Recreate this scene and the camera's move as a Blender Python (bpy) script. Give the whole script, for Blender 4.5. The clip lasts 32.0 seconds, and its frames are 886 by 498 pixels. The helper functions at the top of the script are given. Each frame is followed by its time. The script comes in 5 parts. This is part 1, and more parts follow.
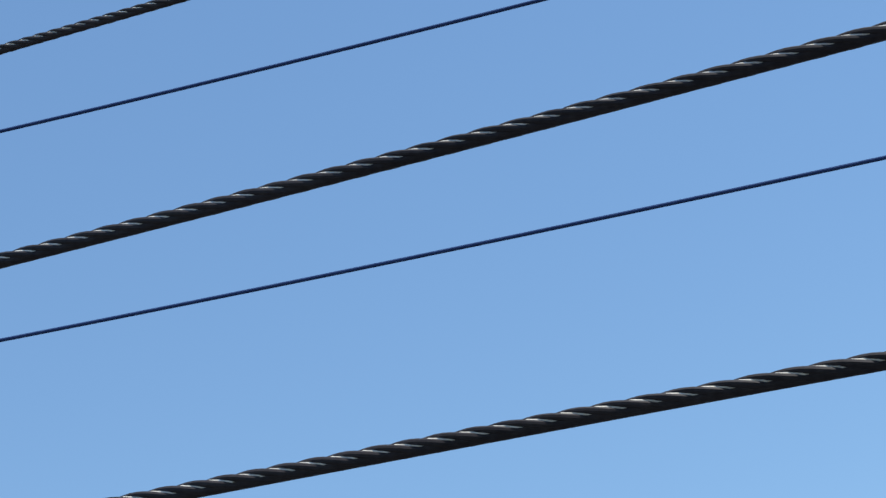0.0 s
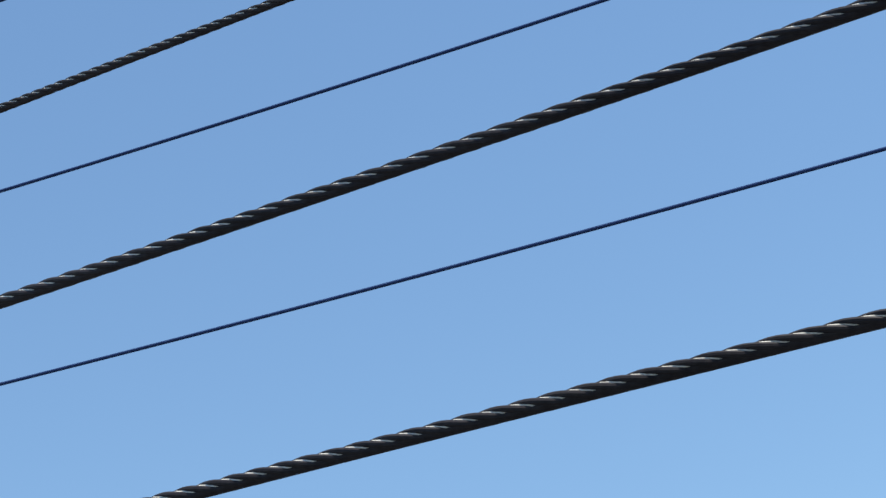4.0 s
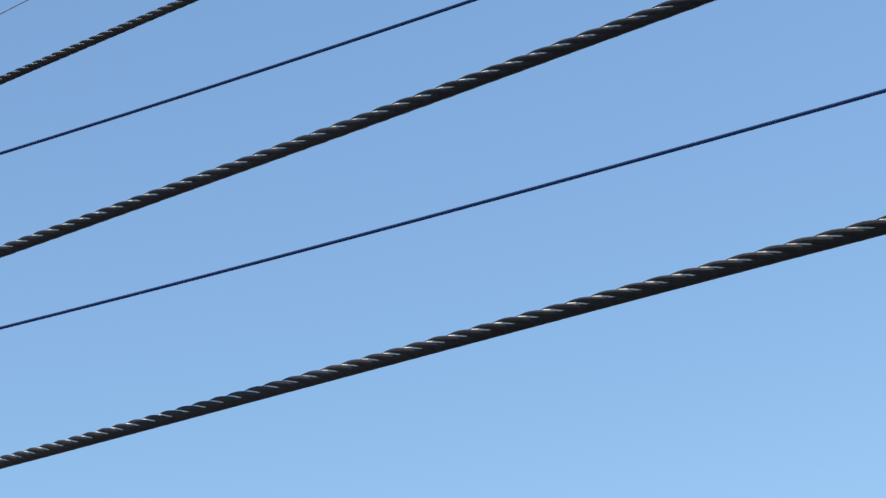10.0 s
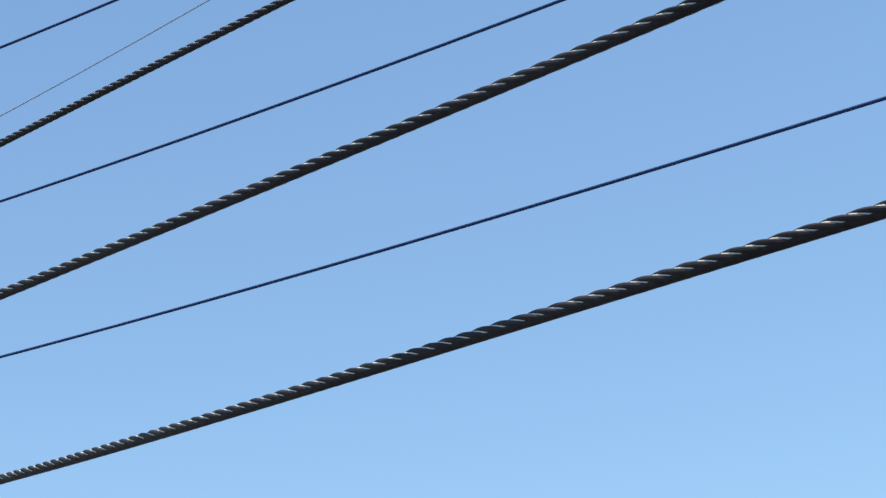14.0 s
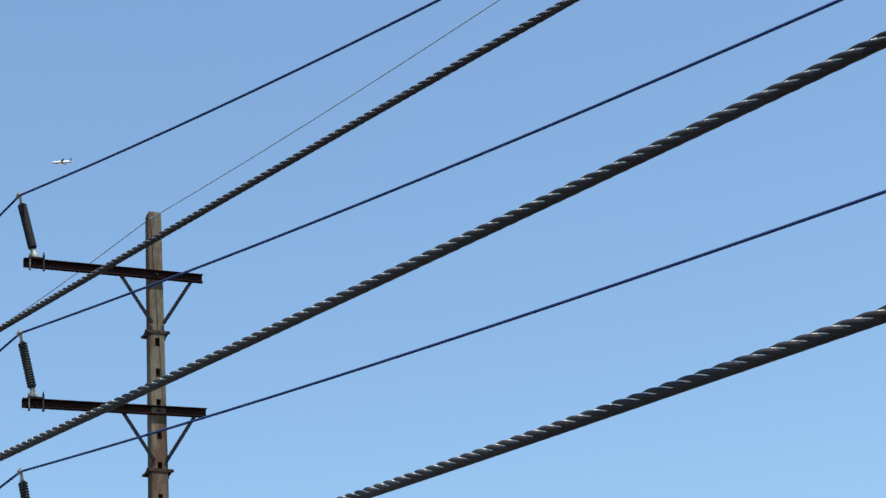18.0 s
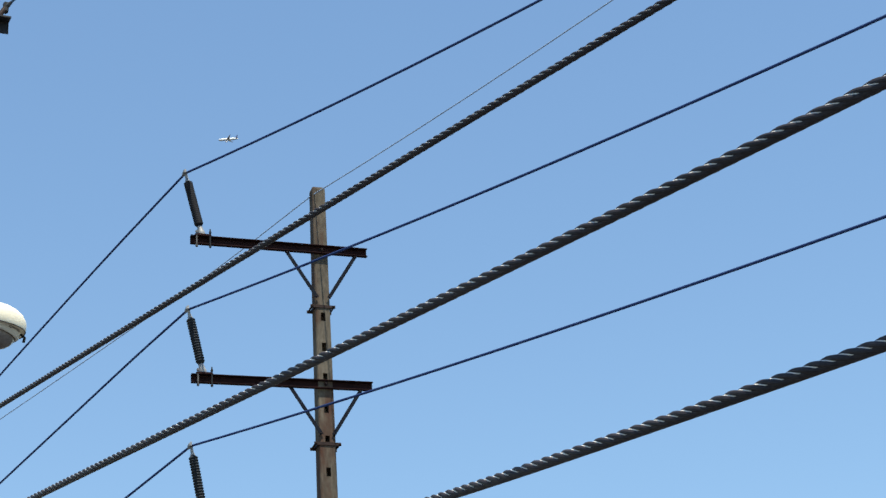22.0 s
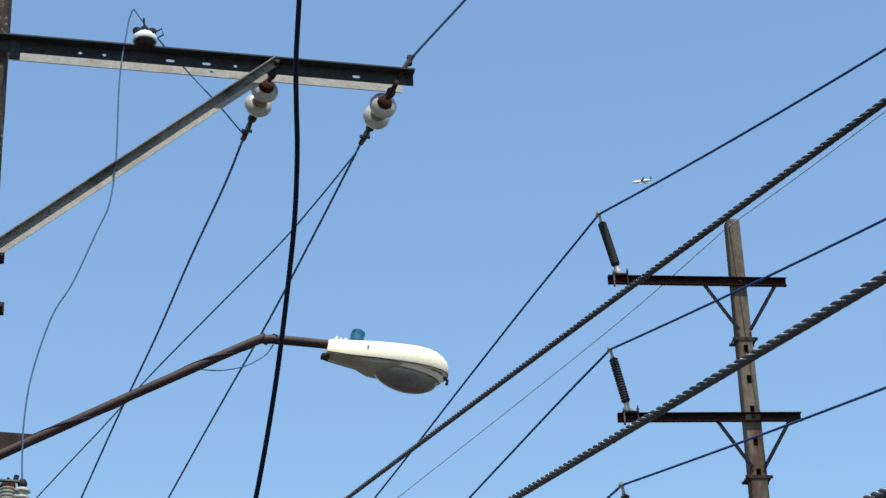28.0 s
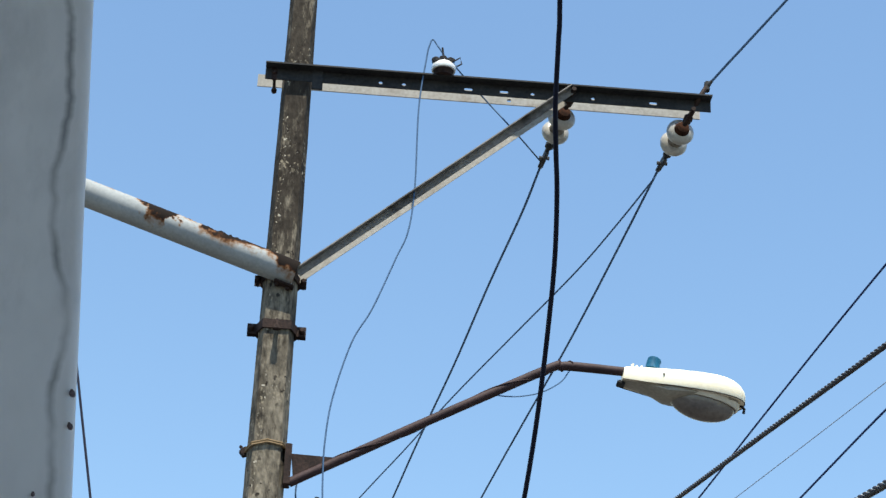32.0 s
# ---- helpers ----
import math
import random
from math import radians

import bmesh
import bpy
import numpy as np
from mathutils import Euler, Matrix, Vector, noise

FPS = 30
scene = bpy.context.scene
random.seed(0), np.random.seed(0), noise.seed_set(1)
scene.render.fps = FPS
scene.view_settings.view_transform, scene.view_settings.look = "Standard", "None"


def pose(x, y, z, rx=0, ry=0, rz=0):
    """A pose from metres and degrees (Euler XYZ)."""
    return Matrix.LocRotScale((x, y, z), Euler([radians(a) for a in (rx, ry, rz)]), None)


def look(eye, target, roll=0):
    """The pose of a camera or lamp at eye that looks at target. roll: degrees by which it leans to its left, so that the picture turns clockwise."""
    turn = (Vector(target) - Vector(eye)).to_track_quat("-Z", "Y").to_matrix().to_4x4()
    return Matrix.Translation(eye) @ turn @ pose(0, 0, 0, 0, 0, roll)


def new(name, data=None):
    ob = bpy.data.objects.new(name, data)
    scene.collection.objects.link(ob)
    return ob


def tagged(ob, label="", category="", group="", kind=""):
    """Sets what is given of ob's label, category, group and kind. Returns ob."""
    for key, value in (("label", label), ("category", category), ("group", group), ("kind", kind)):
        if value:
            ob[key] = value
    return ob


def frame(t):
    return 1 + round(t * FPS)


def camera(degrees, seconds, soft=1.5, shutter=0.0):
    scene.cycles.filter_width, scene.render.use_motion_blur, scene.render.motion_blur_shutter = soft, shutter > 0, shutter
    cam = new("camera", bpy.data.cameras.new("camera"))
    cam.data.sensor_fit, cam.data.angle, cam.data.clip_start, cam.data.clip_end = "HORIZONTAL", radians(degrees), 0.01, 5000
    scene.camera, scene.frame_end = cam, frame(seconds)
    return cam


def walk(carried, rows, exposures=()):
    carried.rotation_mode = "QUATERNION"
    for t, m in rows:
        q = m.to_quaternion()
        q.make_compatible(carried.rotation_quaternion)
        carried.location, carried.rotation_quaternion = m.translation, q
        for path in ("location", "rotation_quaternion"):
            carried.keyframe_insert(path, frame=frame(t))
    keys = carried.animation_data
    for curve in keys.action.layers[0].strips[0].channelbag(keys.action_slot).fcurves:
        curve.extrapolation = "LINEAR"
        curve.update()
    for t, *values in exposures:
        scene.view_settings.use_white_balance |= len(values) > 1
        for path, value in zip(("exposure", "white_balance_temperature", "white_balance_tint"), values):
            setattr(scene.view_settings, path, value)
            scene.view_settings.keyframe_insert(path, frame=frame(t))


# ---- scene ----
FIELD = 23.475
EXPOSURE, SKY = 0.75, 0.12
PATH = [
    (0.0, -0.108, 0.099, 1.674, -75.019, 26.859, -10.017),
    (0.5, -0.106, 0.102, 1.670, -75.418, 27.336, -10.365),
    (1.0, -0.103, 0.051, 1.652, -75.483, 26.848, -11.060),
    (1.5, -0.084, 0.025, 1.647, -72.682, 26.646, -11.334),
    (2.0, -0.091, 0.025, 1.645, -68.824, 26.718, -10.634),
    (2.5, -0.089, 0.031, 1.644, -67.487, 26.805, -10.179),
    (4.5, -0.104, -0.021, 1.620, -65.289, 27.207, -9.393),
    (5.0, -0.108, -0.019, 1.616, -64.187, 27.230, -9.055),
    (5.5, -0.107, -0.021, 1.606, -63.463, 26.114, -8.416),
    (6.0, -0.093, -0.020, 1.609, -62.769, 24.850, -8.395),
    (6.5, -0.100, -0.020, 1.602, -62.212, 24.759, -8.343),
    (7.0, -0.103, -0.035, 1.601, -60.788, 25.662, -7.794),
    (7.5, -0.106, -0.028, 1.594, -60.254, 26.263, -7.539),
    (8.0, -0.113, -0.028, 1.595, -59.464, 25.996, -7.228),
    (8.5, -0.122, -0.029, 1.590, -58.647, 25.815, -6.829),
    (9.0, -0.116, -0.019, 1.587, -58.174, 25.403, -6.340),
    (9.5, -0.103, -0.016, 1.584, -58.151, 24.858, -6.467),
    (10.0, -0.099, -0.012, 1.579, -58.296, 24.790, -6.670),
    (10.5, -0.087, -0.012, 1.578, -57.444, 24.911, -6.442),
    (11.0, -0.076, -0.011, 1.578, -56.369, 25.084, -6.005),
    (11.5, -0.066, -0.001, 1.580, -55.865, 24.801, -5.749),
    (12.0, -0.066, 0.009, 1.583, -55.153, 24.614, -6.432),
    (12.5, -0.038, 0.043, 1.596, -54.529, 25.174, -7.479),
    (13.0, -0.039, 0.062, 1.598, -53.328, 25.378, -6.709),
    (13.5, -0.007, 0.049, 1.587, -51.601, 24.576, -5.420),
    (15.5, -0.028, -0.003, 1.586, -48.447, 24.324, -5.545),
    (16.0, -0.044, -0.008, 1.574, -47.191, 25.232, -5.243),
    (16.5, -0.011, -0.007, 1.585, -44.972, 25.640, -5.743),
    (17.0, 0.014, -0.003, 1.615, -42.632, 26.033, -5.477),
    (17.5, 0.024, -0.015, 1.623, -43.309, 26.092, -4.930),
    (18.0, 0.049, -0.005, 1.621, -43.605, 25.664, -4.810),
    (18.5, 0.035, 0.001, 1.620, -43.176, 24.973, -4.466),
    (19.0, 0.049, 0.015, 1.629, -42.086, 24.709, -3.386),
    (19.5, 0.039, -0.001, 1.621, -42.003, 24.700, -3.028),
    (20.0, 0.061, 0.000, 1.620, -43.451, 24.563, -3.743),
    (20.5, 0.086, -0.006, 1.620, -44.674, 24.583, -4.570),
    (21.0, 0.106, 0.017, 1.630, -43.438, 24.788, -4.154),
    (21.5, 0.100, 0.013, 1.634, -40.844, 24.939, -3.850),
    (22.0, 0.090, 0.014, 1.644, -38.660, 25.229, -3.514),
    (22.5, 0.080, -0.003, 1.645, -37.010, 25.873, -3.169),
    (23.0, 0.081, 0.027, 1.654, -35.690, 26.466, -2.882),
    (23.5, 0.087, -0.002, 1.641, -34.398, 26.582, -2.292),
    (24.0, 0.099, 0.011, 1.643, -32.889, 26.438, -1.290),
    (24.5, 0.088, 0.035, 1.625, -31.337, 26.037, -2.038),
    (25.0, 0.088, 0.037, 1.607, -29.936, 26.542, -2.399),
    (25.5, 0.071, -0.012, 1.582, -28.471, 26.802, -1.487),
    (27.5, 0.124, -0.007, 1.580, -28.545, 26.538, -1.030),
    (28.0, 0.128, -0.005, 1.586, -26.210, 26.861, -1.802),
    (28.5, 0.127, -0.009, 1.562, -23.714, 26.638, -1.579),
    (29.0, 0.138, 0.002, 1.564, -23.303, 26.777, -1.442),
    (29.5, 0.137, -0.035, 1.608, -22.374, 26.930, -1.451),
    (30.0, 0.130, -0.061, 1.599, -20.667, 26.940, -0.388),
    (30.5, 0.151, -0.010, 1.596, -19.451, 27.146, 0.347),
    (31.0, 0.152, 0.011, 1.600, -18.609, 27.131, 1.230),
    (31.5, 0.165, 0.020, 1.585, -18.043, 27.426, 1.388),
    (32.0, 0.161, -0.058, 1.590, -16.993, 27.439, 2.497),
]
PORCH = (-3.0, 1.45, -3.2, 1.05, 3.1, 3.3)  # x and y limits of the unseen upstairs porch, under and top of its added roof; its floor is at 0
GROUND = -3.2  # the street lies one storey below
cam = camera(FIELD, 32.0, soft=1.42)


def aim(x, y, z, yaw, pitch, roll):
    """Camera pose: heading to the left of +y, tilt upwards and lean, in degrees."""
    return pose(x, y, z, 0, 0, yaw) @ pose(0, 0, 0, 90 + pitch) @ pose(0, 0, 0, 0, 0, roll)


LIGHT = [(0.0, -0.36, 6280), (2.0, -0.3, 6380), (5.0, -0.26, 6500), (8.0, -0.18, 6540), (10.0, -0.18, 6600), (12.0, -0.12, 6640), (16.0, -0.08, 6720), (19.0, -0.1, 6790),
         (22.0, -0.15, 6700), (24.0, -0.08, 6700), (28.0, -0.08, 6700), (30.0, 0.02, 6780), (32.0, 0.1, 6820)]  # seconds, stops, kelvin
walk(cam, [(row[0], aim(*row[1:])) for row in PATH], [(at, EXPOSURE + change, kelvin, 5) for at, change, kelvin in LIGHT])

# ---- world and sun ----
SUN_EL, SUN_AZ = 69.0, 190.0  # height, and bearing clockwise from +y
world = bpy.data.worlds.new("world")
scene.world = world
world.use_nodes = True
wn, wl = world.node_tree.nodes, world.node_tree.links
sky = wn.new("ShaderNodeTexSky")
sky.sky_type, sky.sun_disc = "NISHITA", False
sky.sun_elevation, sky.sun_rotation = radians(SUN_EL), radians(SUN_AZ)
sky.air_density, sky.dust_density, sky.ozone_density, sky.altitude = 1.4, 0.12, 6.0, 30
wl.new(sky.outputs[0], wn["Background"].inputs[0])
wn["Background"].inputs[1].default_value = SKY
sun = new("sun", bpy.data.lights.new("sun", "SUN"))
sun.data.energy, sun.data.angle, sun.data.color = 5.0, radians(0.53), (1.0, 0.95, 0.87)
az, el = radians(SUN_AZ), radians(SUN_EL)
sun.matrix_world = look((0, 0, 60), (-math.sin(az) * math.cos(el), -math.cos(az) * math.cos(el), 60 - math.sin(el)))


# ---- materials ----
def shade(name, dark, light, rough=0.6, metal=0.0, scale=8.0, stretch=(1, 1, 1), bump=0.2, bump_scale=60.0, bump_size=0.004,
          stain=None, stain_scale=2.0, stain_at=(0.55, 0.7), coat=0.0, fine=0.5, spec=0.5):
    """Two-scale mottled surface with optional stains of another colour and fine relief."""
    m = bpy.data.materials.new(name)
    m.use_nodes = True
    n, l = m.node_tree.nodes, m.node_tree.links
    b = n["Principled BSDF"]
    co = n.new("ShaderNodeTexCoord")
    mp = n.new("ShaderNodeMapping")
    mp.inputs["Scale"].default_value = stretch
    l.new(co.outputs["Object"], mp.inputs[0])
    big = n.new("ShaderNodeTexNoise")
    big.inputs["Scale"].default_value, big.inputs["Detail"].default_value = scale, 6
    l.new(mp.outputs[0], big.inputs[0])
    small = n.new("ShaderNodeTexNoise")
    small.inputs["Scale"].default_value, small.inputs["Detail"].default_value = bump_scale, 4
    l.new(mp.outputs[0], small.inputs[0])
    mixf = n.new("ShaderNodeMix")
    mixf.inputs[0].default_value = fine
    l.new(big.outputs[0], mixf.inputs[2])
    l.new(small.outputs[0], mixf.inputs[3])
    ramp = n.new("ShaderNodeValToRGB")
    ramp.color_ramp.elements[0].position, ramp.color_ramp.elements[1].position = 0.36, 0.64
    ramp.color_ramp.elements[0].color, ramp.color_ramp.elements[1].color = (*dark, 1), (*light, 1)
    l.new(mixf.outputs[0], ramp.inputs[0])
    colour = ramp.outputs[0]
    if stain:
        sn = n.new("ShaderNodeTexNoise")
        sn.inputs["Scale"].default_value, sn.inputs["Detail"].default_value = stain_scale, 9
        sn.inputs["Roughness"].default_value = 0.65
        l.new(mp.outputs[0], sn.inputs[0])
        sr = n.new("ShaderNodeValToRGB")
        sr.color_ramp.elements[0].position, sr.color_ramp.elements[1].position = stain_at
        l.new(sn.outputs[0], sr.inputs[0])
        mx = n.new("ShaderNodeMix")
        mx.data_type = "RGBA"
        l.new(sr.outputs[0], mx.inputs[0])
        l.new(colour, mx.inputs[6])
        mx.inputs[7].default_value = (*stain, 1)
        colour = mx.outputs[2]
    l.new(colour, b.inputs["Base Color"])
    b.inputs["Roughness"].default_value, b.inputs["Metallic"].default_value = rough, metal
    b.inputs["Coat Weight"].default_value = coat
    b.inputs["Specular IOR Level"].default_value = spec
    bp = n.new("ShaderNodeBump")
    bp.inputs["Strength"].default_value, bp.inputs["Distance"].default_value = bump, bump_size
    l.new(small.outputs[0], bp.inputs["Height"])
    l.new(bp.outputs[0], b.inputs["Normal"])
    return m


M_WIRE = shade("weathered_conductor", (0.019, 0.039, 0.118), (0.032, 0.058, 0.162), rough=0.9, scale=30, bump=0.2, bump_scale=300, bump_size=0.001, spec=0.1)
M_PALE = shade("pale_galvanised_wire", (0.26, 0.34, 0.46), (0.33, 0.41, 0.54), rough=0.7, scale=30, bump=0.1, spec=0.2)
M_JUMP = shade("grey_blue_wire", (0.055, 0.105, 0.19), (0.085, 0.145, 0.245), rough=0.85, scale=30, bump=0.1, spec=0.1)
M_BLACK = shade("black_cable_sheath", (0.008, 0.009, 0.022), (0.014, 0.016, 0.036), rough=0.7, scale=4, bump=0.05, spec=0.2)
M_CONCB = shade("pole_concrete", (0.05, 0.042, 0.032), (0.155, 0.13, 0.097), rough=0.95, scale=2.2, stretch=(1, 1, 0.3), bump=0.6, bump_scale=30,
                bump_size=0.006, stain=(0.07, 0.035, 0.024), stain_scale=1.7, stain_at=(0.46, 0.6), fine=0.4, spec=0.15)
M_RUSTARM = shade("rusty_dark_steel", (0.013, 0.0065, 0.007), (0.032, 0.0145, 0.014), rough=0.85, scale=5, bump=0.4, bump_scale=70, stain=(0.05, 0.014, 0.01), stain_scale=3.0, stain_at=(0.6, 0.78), spec=0.06)
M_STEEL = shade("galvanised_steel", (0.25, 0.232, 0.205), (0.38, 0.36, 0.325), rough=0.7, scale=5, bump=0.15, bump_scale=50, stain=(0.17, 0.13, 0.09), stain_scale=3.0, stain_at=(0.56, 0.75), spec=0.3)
# dark hardware, and the near crossarm whose shade is put into the colour
M_DARKST = shade("dark_and_shade_toned_steel", (0.014, 0.015, 0.017), (0.034, 0.034, 0.035), rough=0.6, scale=9, bump=0.2, bump_scale=60, spec=0.15)
# weathered grey steel; also the near brace, its shade put into the tone
M_MIDST = shade("weathered_and_shade_toned_steel", (0.1, 0.093, 0.086), (0.22, 0.204, 0.188), rough=0.7, scale=6, bump=0.2, bump_scale=60, stain=(0.03, 0.025, 0.022), stain_scale=4, stain_at=(0.5, 0.66), spec=0.3)
M_RUST = shade("rust", (0.013, 0.007, 0.005), (0.07, 0.026, 0.013), rough=0.95, scale=14, bump=0.7, bump_scale=80, spec=0.15)
M_RUSTDK = shade("brown_rusted_steel", (0.012, 0.008, 0.0075), (0.042, 0.025, 0.021), rough=0.75, scale=12, bump=0.4, bump_scale=80, spec=0.15)
M_PORC = shade("grey_porcelain", (0.3, 0.29, 0.265), (0.44, 0.425, 0.39), rough=0.3, scale=9, bump=0.05, coat=0.3)
M_POLY = shade("dark_polymer", (0.009, 0.009, 0.011), (0.019, 0.019, 0.022), rough=0.7, scale=9, bump=0.1, spec=0.15)
# near-black for the far pole's braces, shade put into the colour
M_DARKFLAT = shade("shade_dark_flat", (0.005, 0.007, 0.012), (0.011, 0.014, 0.021), rough=0.8, scale=9, bump=0.1, spec=0.08)
M_POLYB = shade("grey_green_polymer", (0.013, 0.016, 0.019), (0.026, 0.03, 0.034), rough=0.65, scale=9, bump=0.1, spec=0.2)
M_GALV = shade("bright_hardware", (0.17, 0.17, 0.17), (0.32, 0.32, 0.31), rough=0.55, metal=0.2, scale=20, bump=0.1)
M_WHITE = shade("cream_lamp_paint", (0.8, 0.71, 0.53), (0.9, 0.82, 0.64), rough=0.55, scale=5, bump=0.08, stain=(0.5, 0.42, 0.3), stain_scale=9, stain_at=(0.66, 0.85))
M_BLUE = shade("blue_green_cap", (0.007, 0.064, 0.12), (0.014, 0.1, 0.18), rough=0.6, scale=15, bump=0.05, spec=0.1)
M_ARM = shade("brown_lamp_arm", (0.021, 0.011, 0.012), (0.048, 0.027, 0.028), rough=0.65, scale=6, bump=0.25, bump_scale=70, stain=(0.075, 0.048, 0.044), stain_scale=5, stain_at=(0.55, 0.75), spec=0.2)
M_GROUND = shade("asphalt", (0.04, 0.04, 0.04), (0.07, 0.068, 0.065), rough=0.9, scale=0.6, bump=0.4, bump_scale=30)


M_SHEATH = shade("black_core_sheath", (0.028, 0.0245, 0.0285), (0.049, 0.043, 0.048), rough=0.6, scale=3, bump=0.1, bump_scale=90, bump_size=0.0006, spec=0.12)
M_BARE = shade("bare_aluminium_strand", (0.55, 0.52, 0.47), (0.72, 0.69, 0.63), rough=0.55, scale=60, bump=0.2, bump_scale=300, bump_size=0.0005, spec=0.3)


def pole_concrete():
    """Weathered cast concrete: soot-dark streaks, worn lighter patches, pale chips and black pits."""
    m = shade("old_pole_concrete", (0.054, 0.046, 0.036), (0.262, 0.226, 0.175), rough=0.95, scale=4.5, stretch=(1, 1, 0.4), bump=1.0, bump_scale=38,
              bump_size=0.012, stain=(0.009, 0.007, 0.006), stain_scale=3.4, stain_at=(0.52, 0.68), fine=0.5, spec=0.15)
    n, l = m.node_tree.nodes, m.node_tree.links
    b = n["Principled BSDF"]
    colour = b.inputs["Base Color"].links[0].from_socket
    co = n.new("ShaderNodeTexCoord")
    gate = n.new("ShaderNodeTexNoise")
    gate.inputs["Scale"].default_value, gate.inputs["Detail"].default_value = 4.0, 3
    l.new(co.outputs["Object"], gate.inputs[0])
    wave = n.new("ShaderNodeTexNoise")
    wave.inputs["Scale"].default_value, wave.inputs["Detail"].default_value = 45.0, 4
    l.new(co.outputs["Object"], wave.inputs[0])
    push = n.new("ShaderNodeVectorMath")
    push.operation = "SCALE"
    push.inputs["Scale"].default_value = 0.035
    l.new(wave.outputs["Color"], push.inputs[0])
    bent = n.new("ShaderNodeVectorMath")
    l.new(co.outputs["Object"], bent.inputs[0])
    l.new(push.outputs[0], bent.inputs[1])
    sepz = n.new("ShaderNodeSeparateXYZ")
    l.new(co.outputs["Object"], sepz.inputs[0])
    rise = n.new("ShaderNodeMapRange")
    rise.inputs[1].default_value, rise.inputs[2].default_value, rise.inputs[3].default_value, rise.inputs[4].default_value = 6.3, 6.9, -0.02, 0.15
    l.new(sepz.outputs[2], rise.inputs[0])
    tall = n.new("ShaderNodeMapping")
    tall.inputs["Scale"].default_value = (1, 1, 0.24)
    l.new(co.outputs["Object"], tall.inputs[0])
    soot = n.new("ShaderNodeTexNoise")
    soot.inputs["Scale"].default_value, soot.inputs["Detail"].default_value, soot.inputs["Roughness"].default_value = 20.0, 8, 0.75
    l.new(tall.outputs[0], soot.inputs[0])
    level = n.new("ShaderNodeMath")
    l.new(soot.outputs[0], level.inputs[0])
    l.new(rise.outputs[0], level.inputs[1])
    # place across the face that looks to the street
    across = n.new("ShaderNodeVectorMath")
    across.operation = "DOT_PRODUCT"
    across.inputs[1].default_value = (0.974, -0.226, 0.0)
    l.new(co.outputs["Object"], across.inputs[0])
    # chips break away along the worn arris
    off = n.new("ShaderNodeMath")
    off.inputs[1].default_value = 0.044
    l.new(across.outputs["Value"], off.inputs[0])
    near = n.new("ShaderNodeMath")
    near.operation = "ABSOLUTE"
    l.new(off.outputs[0], near.inputs[0])
    arris = n.new("ShaderNodeMapRange")
    arris.inputs[1].default_value, arris.inputs[2].default_value, arris.inputs[3].default_value, arris.inputs[4].default_value = 0.006, 0.02, 0.16, 0.0
    l.new(near.outputs[0], arris.inputs[0])
    worn = n.new("ShaderNodeMath")
    l.new(gate.outputs[0], worn.inputs[0])
    l.new(arris.outputs[0], worn.inputs[1])
    veil = n.new("ShaderNodeMapRange")
    veil.inputs[1].default_value, veil.inputs[2].default_value, veil.inputs[4].default_value = 0.51, 0.63, 0.85
    l.new(level.outputs[0], veil.inputs[0])
    dark = n.new("ShaderNodeMix")
    dark.data_type = "RGBA"
    l.new(veil.outputs[0], dark.inputs[0])
    l.new(colour, dark.inputs[6])
    dark.inputs[7].default_value = (0.016, 0.012, 0.01, 1)
    colour = dark.outputs[2]
    for scale, lo, hi, col, g0, g1 in ((26, 0.26, 0.18, (0.014, 0.011, 0.01), 0.48, 0.58), (30, 0.27, 0.14, (0.2, 0.17, 0.125), 0.59, 0.7), (48, 0.28, 0.14, (0.25, 0.215, 0.16), 0.57, 0.68), (52, 0.22, 0.13, (0.46, 0.42, 0.35), 0.57, 0.66)):
        mp = n.new("ShaderNodeMapping")
        mp.inputs["Scale"].default_value = (1, 1, 0.62)
        mp.inputs["Location"].default_value = (scale * 0.3, 0.7, scale * 0.11)
        l.new(bent.outputs[0], mp.inputs[0])
        vo = n.new("ShaderNodeTexVoronoi")
        vo.inputs["Scale"].default_value = scale
        l.new(mp.outputs[0], vo.inputs["Vector"])
        mr = n.new("ShaderNodeMapRange")
        mr.inputs[1].default_value, mr.inputs[2].default_value, mr.inputs[3].default_value, mr.inputs[4].default_value = hi, lo, 1.0, 0.0
        l.new(vo.outputs["Distance"], mr.inputs[0])
        gr = n.new("ShaderNodeMapRange")
        gr.inputs[1].default_value, gr.inputs[2].default_value = g0, g1
        l.new((gate if scale == 26 else worn).outputs[0], gr.inputs[0])
        mu = n.new("ShaderNodeMath")
        mu.operation = "MULTIPLY"
        l.new(mr.outputs[0], mu.inputs[0])
        l.new(gr.outputs[0], mu.inputs[1])
        mx = n.new("ShaderNodeMix")
        mx.data_type = "RGBA"
        l.new(mu.outputs[0], mx.inputs[0])
        l.new(colour, mx.inputs[6])
        mx.inputs[7].default_value = (*col, 1)
        colour = mx.outputs[2]
    l.new(colour, b.inputs["Base Color"])
    return m


M_CONC = pole_concrete()


# ---- mesh helpers ----
def part(name, bm, material, parent=None, label="", smooth=True):
    """Link a bmesh as one mesh object, under a thing where one is given."""
    me = bpy.data.meshes.new(name)
    bm.to_mesh(me)
    bm.free()
    if smooth:
        me.shade_smooth()
        me.set_sharp_from_angle(angle=radians(35))
    me.materials.append(material)
    ob = new(name, me)
    if parent is not None:
        ob.parent = parent
    if label:
        tagged(ob, label)
    return ob


def thing(name, label, category, at=(0, 0, 0), group="", kind=""):
    ob = new(name)
    ob.location = at
    ob.empty_display_size = 0.2
    return tagged(ob, label, category, group, kind)


